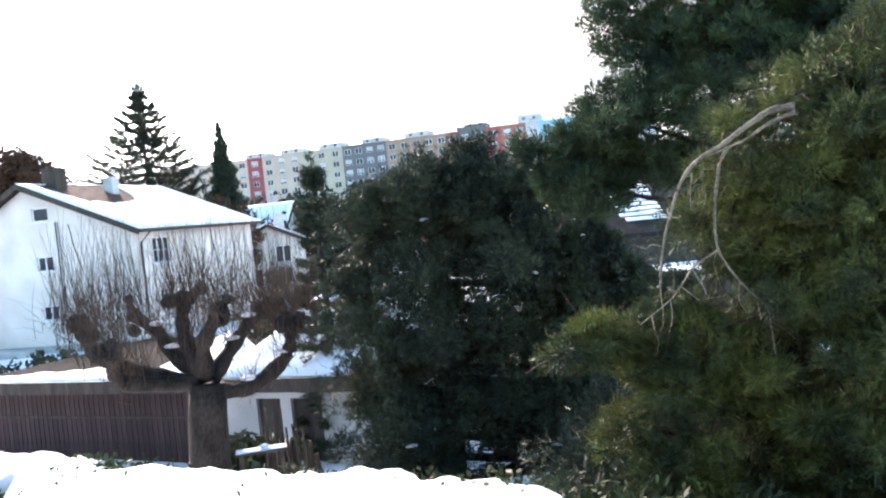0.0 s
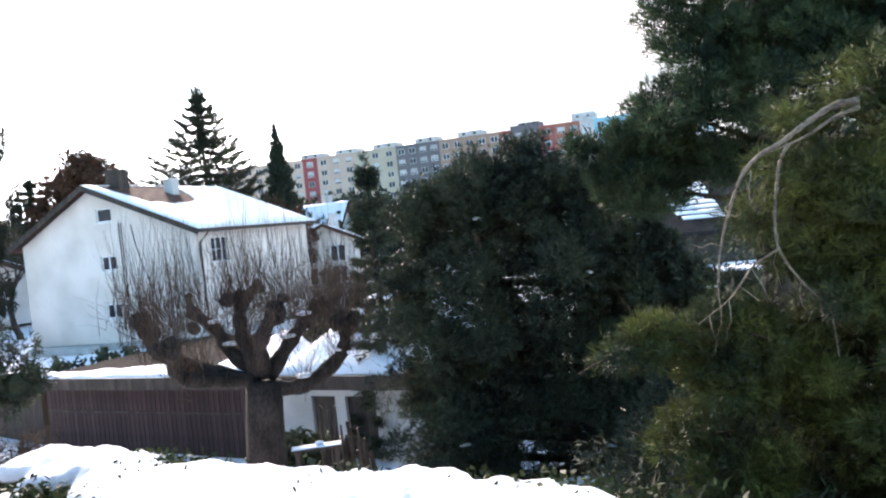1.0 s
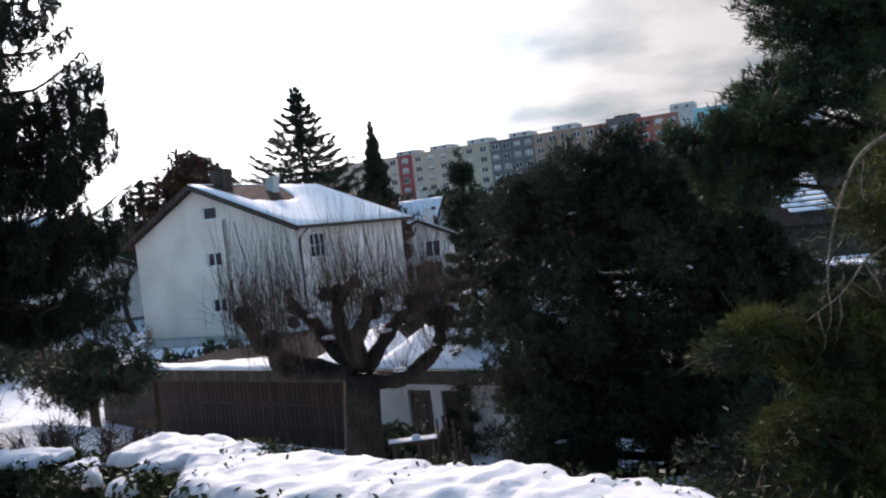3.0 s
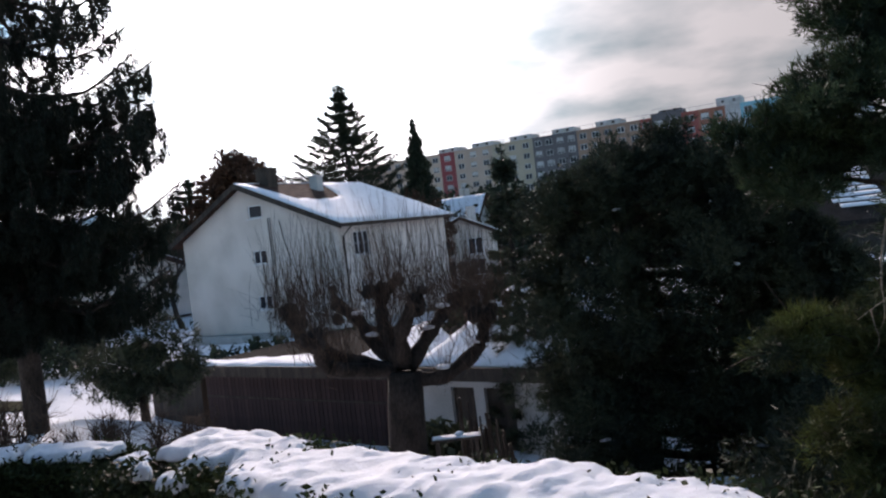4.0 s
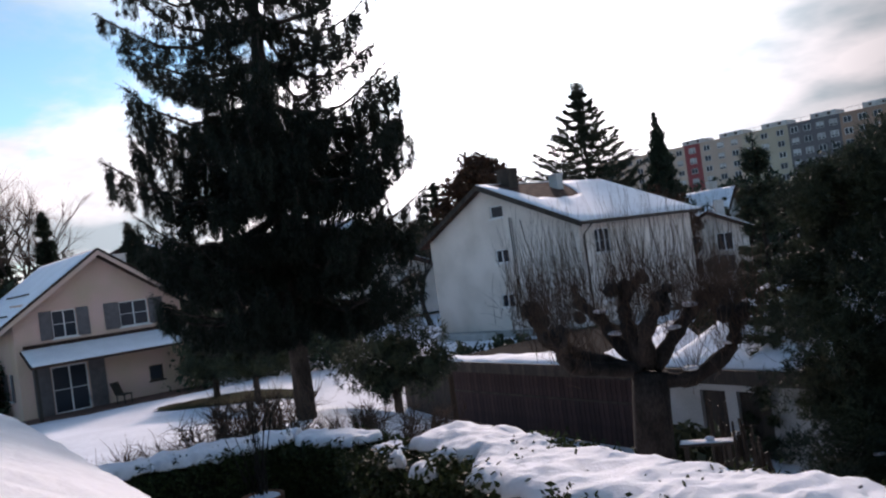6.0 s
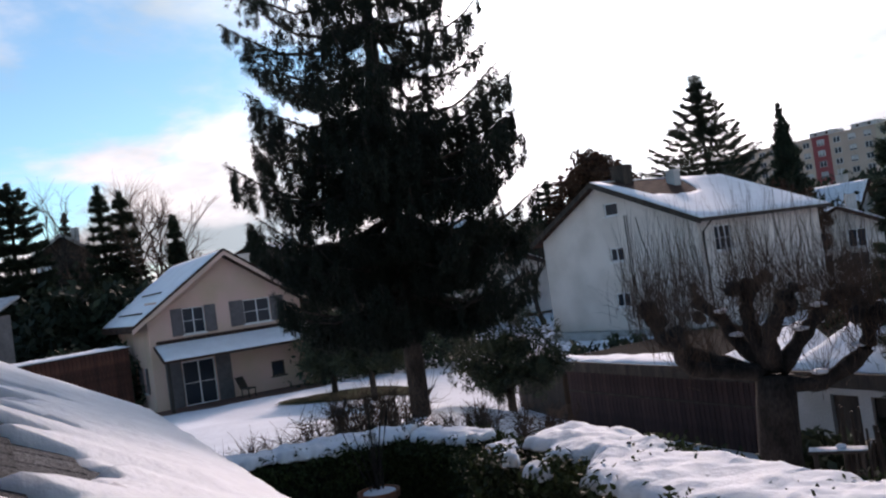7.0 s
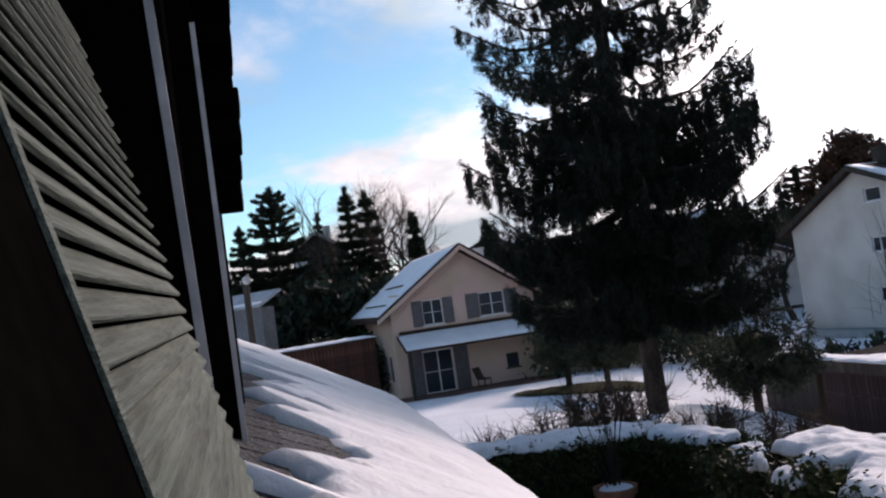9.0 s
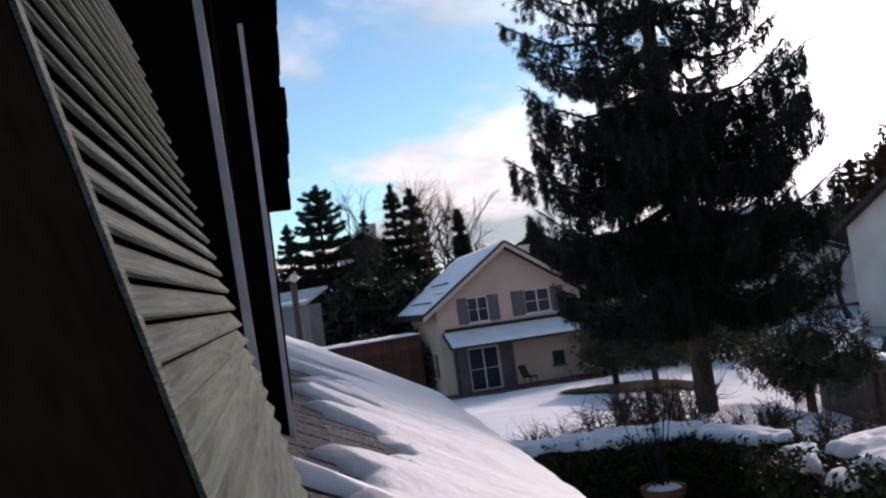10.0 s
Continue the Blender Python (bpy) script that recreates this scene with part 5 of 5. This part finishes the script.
    g = bilinear(own(1.500, 0.012, 0.785), own(1.500, -0.12, 0.79), own(1.54, -0.12, 0.875), own(1.54, 0.012, 0.87), 12, 6)
    part("eave_snow", snow_sheet(bmesh.new(), g, 0.02, 0.012, 3.0, 14.0), SNOW, H, "last snow on the eave end", smooth=True)


def build_shutter():
    """A louvred shutter that leans outwards at its foot."""
    O0, K = -0.0905, -0.245
    S1_, S2_ = 0.503, 1.485
    lean = math.degrees(math.atan(0.245))
    T = new("louvred_shutter")
    T.matrix_world = OWN @ Matrix.Translation(own(0, O0, 0)) @ pose(0, 0, 0, -lean, 0, 0)
    tagged(T, "weathered grey-green louvred wooden shutter with dark frame, open", "shutter")
    top, bot = 0.72, -0.62
    part("stile", box(bmesh.new(), (S1_ - 0.32, -0.004, bot), (S1_, 0.04, top), bevel=0.003), SHADE_BLACK_WOOD, T, "dark stile")
    part("stile", box(bmesh.new(), (S2_, 0.014, bot), (S2_ + 0.07, 0.04, top), bevel=0.003), SHADE_BLACK_WOOD, T, "dark stile")
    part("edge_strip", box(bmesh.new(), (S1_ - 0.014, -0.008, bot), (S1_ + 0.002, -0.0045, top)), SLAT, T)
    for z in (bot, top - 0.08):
        part("rail", box(bmesh.new(), (S1_ + 0.001, 0.0, z), (S2_ - 0.001, 0.036, z + 0.08), bevel=0.003), SHADE_BLACK_WOOD, T)
    # black sheet added behind the slats for the shade in their gaps
    part("gap_shade_sheet", box(bmesh.new(), (S1_ + 0.001, 0.030, bot + 0.081), (S2_ - 0.001, 0.036, top - 0.081)), SHADE_BLACK_WOOD, T)
    pitch = 0.0312
    bm = bmesh.new()
    box(bm, (S1_ + 0.001, -0.0034, -0.0158), (S2_ + 0.004, 0.0034, 0.0158), bevel=0.0015)
    me = finish(bm, "slat")
    me.materials.append(SLAT), me.materials.append(SHADE_BLACK_WOOD)
    # shadow line at the overlap, painted black along each slat's upper edge
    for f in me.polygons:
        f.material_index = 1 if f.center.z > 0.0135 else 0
    rng = random.Random(9)
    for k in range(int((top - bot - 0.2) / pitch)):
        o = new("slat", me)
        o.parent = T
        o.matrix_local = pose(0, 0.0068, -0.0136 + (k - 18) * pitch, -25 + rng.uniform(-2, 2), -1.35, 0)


build_own_house()
build_shutter()


# ---- things in the gardens ----
def build_planter():
    p = polar(-44.1, 11.2)
    T = thing("potted_shrub", (p.x, p.y, ground_z(p.x, p.y)), 0, "large terracotta pot with a tall leafless shrub and snow", "potted plant")
    h = EYE - 11.2 * math.tan(radians(13.87)) - ground_z(p.x, p.y)
    bm = bmesh.new()
    prof = [(0.18, 0.0), (0.19, 0.02), (0.25, h - 0.09), (0.29, h - 0.085), (0.295, h), (0.255, h), (0.245, h - 0.06), (0.0, h - 0.06)]
    n = 20
    rings = [[bm.verts.new((r * math.cos(k * math.tau / n), r * math.sin(k * math.tau / n), zz)) for k in range(n)] for r, zz in prof[:-1]]
    for a, b in zip(rings, rings[1:]):
        for k in range(n):
            bm.faces.new((a[k], a[(k + 1) % n], b[(k + 1) % n], b[k]))
    bm.faces.new(rings[-1]), bm.faces.new(rings[0][::-1])
    part("pot", bm, TERRACOTTA, T, "terracotta pot with a rolled rim")
    bm = bmesh.new()
    bmesh.ops.create_icosphere(bm, subdivisions=3, radius=0.2, matrix=Matrix.Translation((0.02, 0, h - 0.03)) @ Matrix.Diagonal((1.15, 1.15, 0.3, 1)))
    part("snow_cap", bm, SNOW, T, smooth=True)
    rng = np.random.default_rng(61)
    st = [(rng.normal(0, 0.04), rng.normal(0, 0.04), h - 0.05) for _ in range(16)]
    part("stem_mass", twigs_mesh("stem_mass", rng, st, [(rng.normal(0, 0.14), rng.normal(0, 0.14), 1) for _ in range(16)], 1.35, 0.014, 0.1), BARK, T)


def build_table():
    p = polar(-13.9, 13.2)
    g = ground_z(p.x, p.y)
    top = EYE - 13.2 * math.tan(radians(14.15))
    T = thing("garden_table", (p.x, p.y, g), 12, "small garden table with snow on its top", "table")
    part("tabletop", box(bmesh.new(), (-0.4, -0.14, top - g - 0.04), (0.4, 0.14, top - g), bevel=0.008), DARK_WOOD, T)
    for x in (-0.34, 0.28):
        for y in (-0.12, 0.06):
            part("leg", box(bmesh.new(), (x, y, 0), (x + 0.06, y + 0.06, top - g - 0.041)), DARK_WOOD, T)
    part("snow_cover", snow_sheet(bmesh.new(), bilinear((-0.39, -0.13, top - g + 0.002), (0.39, -0.13, top - g + 0.002), (0.39, 0.13, top - g + 0.002), (-0.39, 0.13, top - g + 0.002), 12, 9), 0.012, 0.012, 2.0, 6.0), SNOW, T, smooth=True)
    bm = bmesh.new()
    bmesh.ops.create_icosphere(bm, subdivisions=2, radius=0.06, matrix=Matrix.Translation((0.05, 0, top - g + 0.04)) @ Matrix.Diagonal((1.3, 1, 0.7, 1)))
    part("snow_heap", bm, SNOW, T, smooth=True)
    # stakes beside it, added in place of a dark cone-shaped bush
    q = polar(-11.4, 14.2)
    g = ground_z(q.x, q.y)
    W = thing("bush_stakes", (q.x, q.y, g), 5, "dark upright stakes leaning together, standing in for a cone-shaped bush", "stakes")
    rng = random.Random(8)
    for k in range(46):
        a = Vector((-0.55 + (k % 23) * 0.05, rng.uniform(-0.25, 0.25), 0))
        hh = rng.uniform(0.75, 1.15) * (2.0 - 1.0 * max(0.0, a.x + 0.25))
        part("stake", tube(bmesh.new(), [a, a + Vector((rng.uniform(-0.12, 0.02) - 0.25 * a.x, 0.1 - a.y * 0.6, hh))], (0.045, 0.02), 6), DARK_WOOD, W)


def bush(az, dist, r, h, n, seed, label, name="bare_bush", material=None, ln=0.5):
    rng = np.random.default_rng(seed)
    p = polar(az, dist)
    T = thing(name, (p.x, p.y, ground_z(p.x, p.y)), 0, label, "bush")
    bm = bmesh.new()
    st, ds = [], []
    for k in range(max(6, n // 45)):
        x, y = rng.normal(0, r * 0.45), rng.normal(0, r * 0.45)
        d = Vector((x * 0.5 + rng.normal(0, 0.2), y * 0.5 + rng.normal(0, 0.2), 1)).normalized()
        a = Vector((x, y, -0.1))
        m = a + d * h * 0.5
        e = m + (d + Vector(rng.normal(0, 0.3, 3))).normalized() * h * 0.4
        tube(bm, [a, m, e], (0.022, 0.014, 0.006), 5)
        for _ in range(45):
            f = rng.uniform(0.15, 1.0)
            q = (a.lerp(m, f * 2) if f < 0.5 else m.lerp(e, f * 2 - 1))
            st.append(np.array(q)), ds.append(np.array(d) * 0.6 + rng.normal(0, 0.6, 3))
    tagged(part("stem_mass", bm, TWIG, T), kind="stuff")
    tagged(part("twig_mass", twigs_mesh("twig_mass", rng, st, ds, ln, 0.008, 0.25), material or TWIG, T), kind="stuff")
    return T


build_planter()
build_table()
for k, (az, dist, r, h) in enumerate(((-47.4, 15.0, 0.8, 1.55), (-45.2, 15.2, 0.8, 1.85), (-43.2, 15.0, 0.7, 1.9), (-41.9, 15.4, 0.5, 1.85), (-52.4, 13.5, 0.6, 1.3), (-48.9, 14.0, 0.5, 1.1))):
    bush(az, dist, r, h, 650, 70 + k, "leafless garden shrub standing in snow behind the hedge")
for k, (az, dist, r, h) in enumerate(((-36.8, 15.5, 0.7, 1.4), (-35.2, 15.0, 0.8, 1.5), (-33.6, 15.2, 0.7, 1.3), (-31.8, 14.6, 0.6, 1.0))):
    bush(az, dist, r, h, 700, 80 + k, "dense reddish leafless shrub dusted with snow", ln=0.4)

# grass showing through the snow under the trees
gp = polar(-45.0, 32.0)
bm = bmesh.new()
n = 30
ring = [bm.verts.new((2.9 * math.cos(k * math.tau / n) * (1 + 0.2 * noise.noise(Vector((k * 0.7, 0, 0)))), 1.2 * math.sin(k * math.tau / n) * (1 + 0.25 * noise.noise(Vector((k * 0.7, 5, 0)))), 0)) for k in range(n)]
bm.faces.new(ring)
bmesh.ops.triangulate(bm, faces=bm.faces[:])
bmesh.ops.subdivide_edges(bm, edges=bm.edges[:], cuts=3)
for v in bm.verts:
    w = pose(gp.x, gp.y, 0, 0, 0, 40) @ v.co
    v.co = Vector((w.x, w.y, ground_z(w.x, w.y) + 0.06 * noise.noise(Vector((w.x * 0.35, w.y * 0.35, 0))) + 0.02 * noise.noise(Vector((w.x * 1.7, w.y * 1.7, 3))) + 0.035))
tagged(part("grass_patch", bm, GRASS), "bare patch of winter grass in the snowy lawn", "lawn", kind="structure")


# ---- the neighbourhood behind ----
def simple_house(az, dist, rz, w, d, h, rise, base, wall, label, snow=True, chimney=True, name="house", windows=True):
    p = polar(az, dist)
    H = thing(name, (p.x, p.y, base), rz, label, "house")
    body = bmesh.new()
    prism(body, [(-w / 2, 0, 0), (w / 2, 0, 0), (w / 2, 0, h), (0, 0, h + rise), (-w / 2, 0, h)], (0, d, 0))
    part("wall", body, wall, H)
    for sgn in (-1, 1):
        e = sgn * (w / 2 + 0.6)
        ze = h - rise / (w / 2) * 0.6
        part("roof", prism(bmesh.new(), [(e, -0.7, ze + 0.02), (0, -0.7, h + rise + 0.02), (0, d + 0.7, h + rise + 0.02), (e, d + 0.7, ze + 0.02)], (0, 0, 0.22)), TILE, H)
        if snow:
            g = bilinear((e * 0.97, -0.6, ze + 0.3), (e * 0.04, -0.6, h + rise + 0.22), (e * 0.04, d + 0.6, h + rise + 0.22), (e * 0.97, d + 0.6, ze + 0.3), 12, 14)
            part("roof_snow", snow_sheet(bmesh.new(), g, 0.12, 0.06, az), SNOW, H, smooth=True)
    for k, x in enumerate((-w * 0.25, w * 0.18)):
        for z in ((h * 0.2, h * 0.62) if windows else ()):
            window(H, (x - 0.5, 0, z), (1, 0, 0), (0, -1, 0), 1.1, 1.2, panes=2, wall_depth=-0.02)
    if chimney:
        part("chimney", box(bmesh.new(), (w * 0.15, d * 0.4, h + rise * 0.4), (w * 0.15 + 0.7, d * 0.4 + 0.7, h + rise + 1.0), bevel=0.02), PLASTER_WHITE, H)
    return H


DARK_RENDER = mat("dark_brown_render", (0.10, 0.075, 0.065), vary=0.2, scale=0.8)
CH = simple_house(-62.0, 75.0, 60.0, 4.4, 9.0, 8.2, 1.5, 1.0, mat("tarred_boards", (0.07, 0.06, 0.052), vary=0.25, scale=1.0, spec=0.05), "dark brown chalet house among conifers", snow=False, windows=False)
part("window_box", box(bmesh.new(), (-2.05, -0.25, 6.9), (-0.95, -0.003, 7.65), bevel=0.02), FRAME_WHITE, CH, "white boxed gable window")
part("annex", box(bmesh.new(), (-4.4, 0.4, -0.5), (-2.21, 5.0, 6.3), bevel=0.03), PLASTER_WHITE, CH, "pale rendered side annex")
part("annex_roof", box(bmesh.new(), (-4.6, 0.2, 6.303), (-2.22, 5.2, 6.5), bevel=0.03), TILE, CH)
for sg in (-1, 1):
    part("verge_board", prism(bmesh.new(), [(sg * 2.8, -0.76, 7.72), (0, -0.76, 9.62), (0, -0.76, 9.94), (sg * 2.8, -0.76, 8.04)], (0, 0.055, 0)), FAR_FRAME, CH, "weathered grey verge board")
simple_house(-50.0, 74.0, 30.0, 9.0, 10.0, 5.6, 1.8, 0.6, DARK_RENDER, "low brown house with a broad snow-flecked roof")
simple_house(-33.0, 66.0, 60.0, 8.0, 9.0, 3.4, 1.6, -0.8, PLASTER_PINK, "small house with a white snow-covered roof")
simple_house(-11.9, 60.0, 15.0, 5.0, 8.0, 3.6, 1.2, -0.9, PLASTER_PINK, "small pale house with snow-covered roof")
simple_house(-10.3, 75.0, 70.0, 3.6, 4.5, 4.6, 2.2, -0.9, PLASTER_WHITE, "white house with steep snowy roof")
simple_house(9.0, 62.0, -20.0, 10.0, 8.0, 5.0, 2.2, 0.0, PLASTER_WHITE, "white house half hidden by trees")
simple_house(-35.5, 95.0, 80.0, 9.0, 9.0, 5.0, 3.0, 1.0, DARK_RENDER, "distant brown house with snowy roof")


def build_carport():
    p = polar(-66.9, 44.0)
    T = thing("outbuilding", (p.x, p.y, ground_z(p.x, p.y)), 25.0, "low grey outbuilding with metal roof and thin snow", "outbuilding")
    g = ground_z(p.x, p.y)
    z0 = EYE + 44 * math.tan(radians(1.6)) - g
    part("wall", box(bmesh.new(), (-6, 0, -0.5), (0.7, 1.0, z0 - 0.4)), mat("dull_grey_render", (0.2, 0.19, 0.19), vary=0.15, scale=1.2), T)
    part("roof", prism(bmesh.new(), [(-6.3, -0.4, z0 - 0.4), (1.0, -0.4, z0 - 0.4), (1.0, 1.4, z0 + 0.35), (-6.3, 1.4, z0 + 0.35)], (0, 0, 0.12)), METAL, T)
    part("roof_snow", snow_sheet(bmesh.new(), bilinear((-6.2, -0.4, z0 - 0.26), (0.9, -0.4, z0 - 0.26), (0.9, -0.1, z0 - 0.13), (-6.2, -0.1, z0 - 0.13), 20, 4), 0.08, 0.04), SNOW, T, smooth=True)
    q = polar(-67.0, 30.0)
    g = ground_z(q.x, q.y)
    P = thing("post", (q.x, q.y, g), 0, "dark wooden post with a round pale cap", "post")
    h = EYE + 30 * math.tan(radians(3.0)) - g
    part("shaft", tube(bmesh.new(), [(0, 0, -0.2), (0, 0, h)], (0.13, 0.12), 10), DARK_WOOD, P)
    bm = bmesh.new()
    bmesh.ops.create_icosphere(bm, subdivisions=2, radius=0.16, matrix=Matrix.Translation((0.12, 0, h)))
    part("cap", bm, PLASTER_WHITE, P, smooth=True)


def build_fence():
    a, b = polar(-66.5, 36.0), polar(-58.9, 39.5)
    L_ = (b - a).length
    ang = math.degrees(math.atan2(b.y - a.y, b.x - a.x))
    base = -1.3
    F = thing("board_fence", (a.x, a.y, base), ang, "red-brown board fence capped with snow", "fence")
    h = EYE - 37.5 * math.tan(radians(1.98)) - base - 0.12
    n = 30
    me = finish(box(bmesh.new(), (0.01, 0, -0.2), (L_ / n - 0.01, 0.04, h), bevel=0.006), "board")
    me.materials.append(RED_WOOD)
    for k in range(n):
        o = new("board", me)
        o.parent, o.location = F, (L_ * k / n, 0, 0)
    part("cap", prism(bmesh.new(), [(0, -0.15, h + 0.002), (L_, -0.15, h + 0.002), (L_, 0.9, h + 0.05), (0, 0.9, h + 0.05)], (0, 0, 0.05)), DARK_WOOD, F)
    part("snow_cover", snow_sheet(bmesh.new(), bilinear((0, -0.15, h + 0.055), (L_, -0.15, h + 0.055), (L_, 0.85, h + 0.1), (0, 0.85, h + 0.1), 30, 6), 0.10, 0.03), SNOW, F, smooth=True)


build_carport()
build_fence()


def tree_top(az, dist, el):
    p = polar(az, dist)
    return EYE + dist * math.tan(radians(el)) - ground_z(p.x, p.y)


# conifers and bare trees on the skyline
conifer("cedar", at(-64.7, 62.0), tree_top(-64.7, 62.0, 9.0), 3.7, 91, "broad cedar with flat dark tiers of foliage", FAR_GREEN, whorls=20, per=11, droop=0.03, base_clear=0.22, upturn=0.2, blade=0.24, blade_w=0.05, tufts=80, power=0.45, dense=2.0)
for k, (az, dist, el, r, name) in enumerate(((-59.6, 60.0, 8.4, 1.15, "fir"), (-58.3, 61.0, 8.0, 1.35, "fir"), (-61.7, 84.0, 6.9, 0.9, "fir"), (-55.2, 58.0, 6.1, 0.8, "fir"), (-50.2, 62.0, 4.9, 1.0, "fir"), (-29.8, 72.0, 5.2, 2.2, "fir"), (-33.5, 80.0, 3.4, 2.4, "fir"), (-69.5, 60, 5.6, 3.0, "fir"), (-67.0, 66.0, 6.5, 1.5, "fir"))):
    conifer(name, at(az, dist), tree_top(az, dist, el), r * 1.7, 100 + k, "distant dark fir tree", FAR_GREEN, whorls=22, per=9, droop=0.18, base_clear=0.06, upturn=0.18, blade=0.28, blade_w=0.06, tufts=46, power=0.68, dense=1.4)
for k, (az, dist, el) in enumerate(((-57.6, 66.0, 8.4), (-56.0, 60.0, 7.4), (-61.0, 72.0, 8.0), (-59.0, 70.0, 8.2), (-16.0, 58.0, 3.0), (-31.2, 60.0, 3.0), (-9.4, 24.0, -1.0), (-11.0, 30.0, -0.6), (-12.4, 34.0, -0.2))):
    bare_tree("bare_tree", at(az, dist), tree_top(az, dist, el), 2.0, 120 + k, "leafless tree with fine twigs against the sky", width=0.0002 * dist + 0.002, trunk_r=0.004 * dist)
# round leafy tree by the pale house
p0 = at(-26.6, 70.0, 2.6)
rb = [((x, y, z), (1.8, 1.8, 1.4)) for x, y, z in ((0, 0, 8.6), (-2.0, 0.3, 7.2), (1.9, -0.2, 7.4), (0.2, 0.6, 6.6), (-3.0, 0, 5.2), (3.0, 0.4, 5.4), (-1, 0, 5.0), (1.5, 0, 5.0), (0, 0, 3.5), (-2.6, 0, 3.2), (2.6, 0, 3.2))]
blob_tree("broadleaf_tree", p0, rb, 95, "round evergreen tree behind the pale house", RUST_LEAF, 420, 0.3, 0.14, 6, trunk=([(0, 0, -0.2), (0, 0, 6.5)], (0.3, 0.1)), up=0.6, spread=0.8, core=0.3)
blob_tree("broadleaf_tree", at(-14.9, 58.0), [((0, 0, 6.2), (1.6, 1.6, 1.1)), ((0.8, 0, 4.8), (1.7, 1.5, 1.2)), ((-0.8, 0, 4.4), (1.7, 1.5, 1.2)), ((0, 0, 3), (2, 2, 1.4))], 96, "reddish shrubby tree beyond the roof", RUST_LEAF, 420, 0.25, 0.12, 6, trunk=([(0, 0, -0.2), (0, 0, 5)], (0.2, 0.08)), up=0.6, spread=0.8, core=0.3)
# low dark trees in the lawn
for k, (az, dist, h) in enumerate(((-46.1, 33.0, 2.2), (-43.5, 30.5, 2.6), (-34.2, 22.0, 1.7))):
    blob_tree("small_yew", at(az, dist), [((0, 0, h), (1.3, 1.2, 1.0)), ((0.9, 0.2, h * 0.7), (1.0, 0.9, 0.8)), ((-0.9, 0, h * 0.7), (1.0, 0.9, 0.8)), ((0, 0, h * 0.5), (0.7, 0.7, 0.5))], 140 + k, "small dark evergreen tree in the snowy lawn", YEW, 700, 0.16, 0.03, 6, trunk=([(0, 0, -0.2), (0, 0, h)], (0.13, 0.08)), up=-0.4, spread=0.6, core=0.4)


def woods(name, label, rows, seed, leaf, size, m=90):
    """Far woods and shrubs as one mass; rows: az from, az to, distance from, to, height."""
    rng = np.random.default_rng(seed)
    cs = []
    for a0, a1, d0, d1, h0, h1, n in rows:
        for _ in range(n):
            az, dist, h = rng.uniform(a0, a1), rng.uniform(d0, d1), rng.uniform(h0, h1)
            p = polar(az, dist)
            r = h * rng.uniform(0.22, 0.4)
            g = ground_z(p.x, p.y)
            f = rng.uniform(0, 1, m)
            a = rng.uniform(0, math.tau, m)
            rad = r * np.sqrt(1.02 - f ** 1.5) * rng.uniform(0.6, 1.05, m)
            cs.append(np.stack([p.x + rad * np.cos(a), p.y + rad * np.sin(a), g + h * f], 1))
    T = part(name, leaf_mesh(name, rng, np.concatenate(cs), size, 4, size * 1.1), leaf)
    tagged(T, label, "woods", kind="stuff")


woods("far_trees", "dark belt of distant trees and shrubs between the houses",
      [(-85, -49, 70, 120, 4, 8, 150), (-64.2, -57.0, 49, 56, 3.6, 6.0, 80), (-49, -27, 75, 130, 4, 8, 130), (-22, 12, 70, 110, 3.5, 6.5, 120), (8, 40, 45, 90, 5, 9, 120), (-40, -12, 130, 220, 5, 9, 90)], 150, FAR_GREEN, 0.33)
woods("garden_shrubs", "dark evergreen shrubs along the garden borders",
      [(-64.5, -58.5, 42, 47, 1.8, 3.2, 30), (-48, -36, 40, 55, 2.0, 4.5, 70), (-29.5, -18, 30, 33.0, 1.3, 1.75, 60), (-16.2, -12.4, 15.6, 16.6, 0.9, 1.5, 16), (-13, -8, 26, 36, 1.5, 3.2, 24)], 151, YEW, 0.13)


def undergrowth():
    rng = np.random.default_rng(152)
    cs = []
    for a0, a1, d0, d1, h0, h1, n in ((3, 16, 16, 24, 1.5, 3.0, 50), (14, 36, 12, 26, 2.0, 4.5, 90), (7, 36, 5.2, 10.5, 0.7, 1.6, 200)):
        for _ in range(n):
            p = polar(rng.uniform(a0, a1), rng.uniform(d0, d1))
            h = rng.uniform(h0, h1)
            q, d = ellipsoid_points(rng, (p.x, p.y, ground_z(p.x, p.y) + h * 0.5), (h * 0.45, h * 0.45, h * 0.5), 130, 0.2)
            cs.append(q)
    cs = np.concatenate(cs)
    T = part("undergrowth", needle_mesh("undergrowth", rng, cs, rng.normal(0, 1, cs.shape) + np.array([0, 0, 0.5]), 0.12, 0.02, 8, 0.6), YEW)
    tagged(T, "dark evergreen undergrowth beneath the pines", "undergrowth", kind="stuff")


undergrowth()
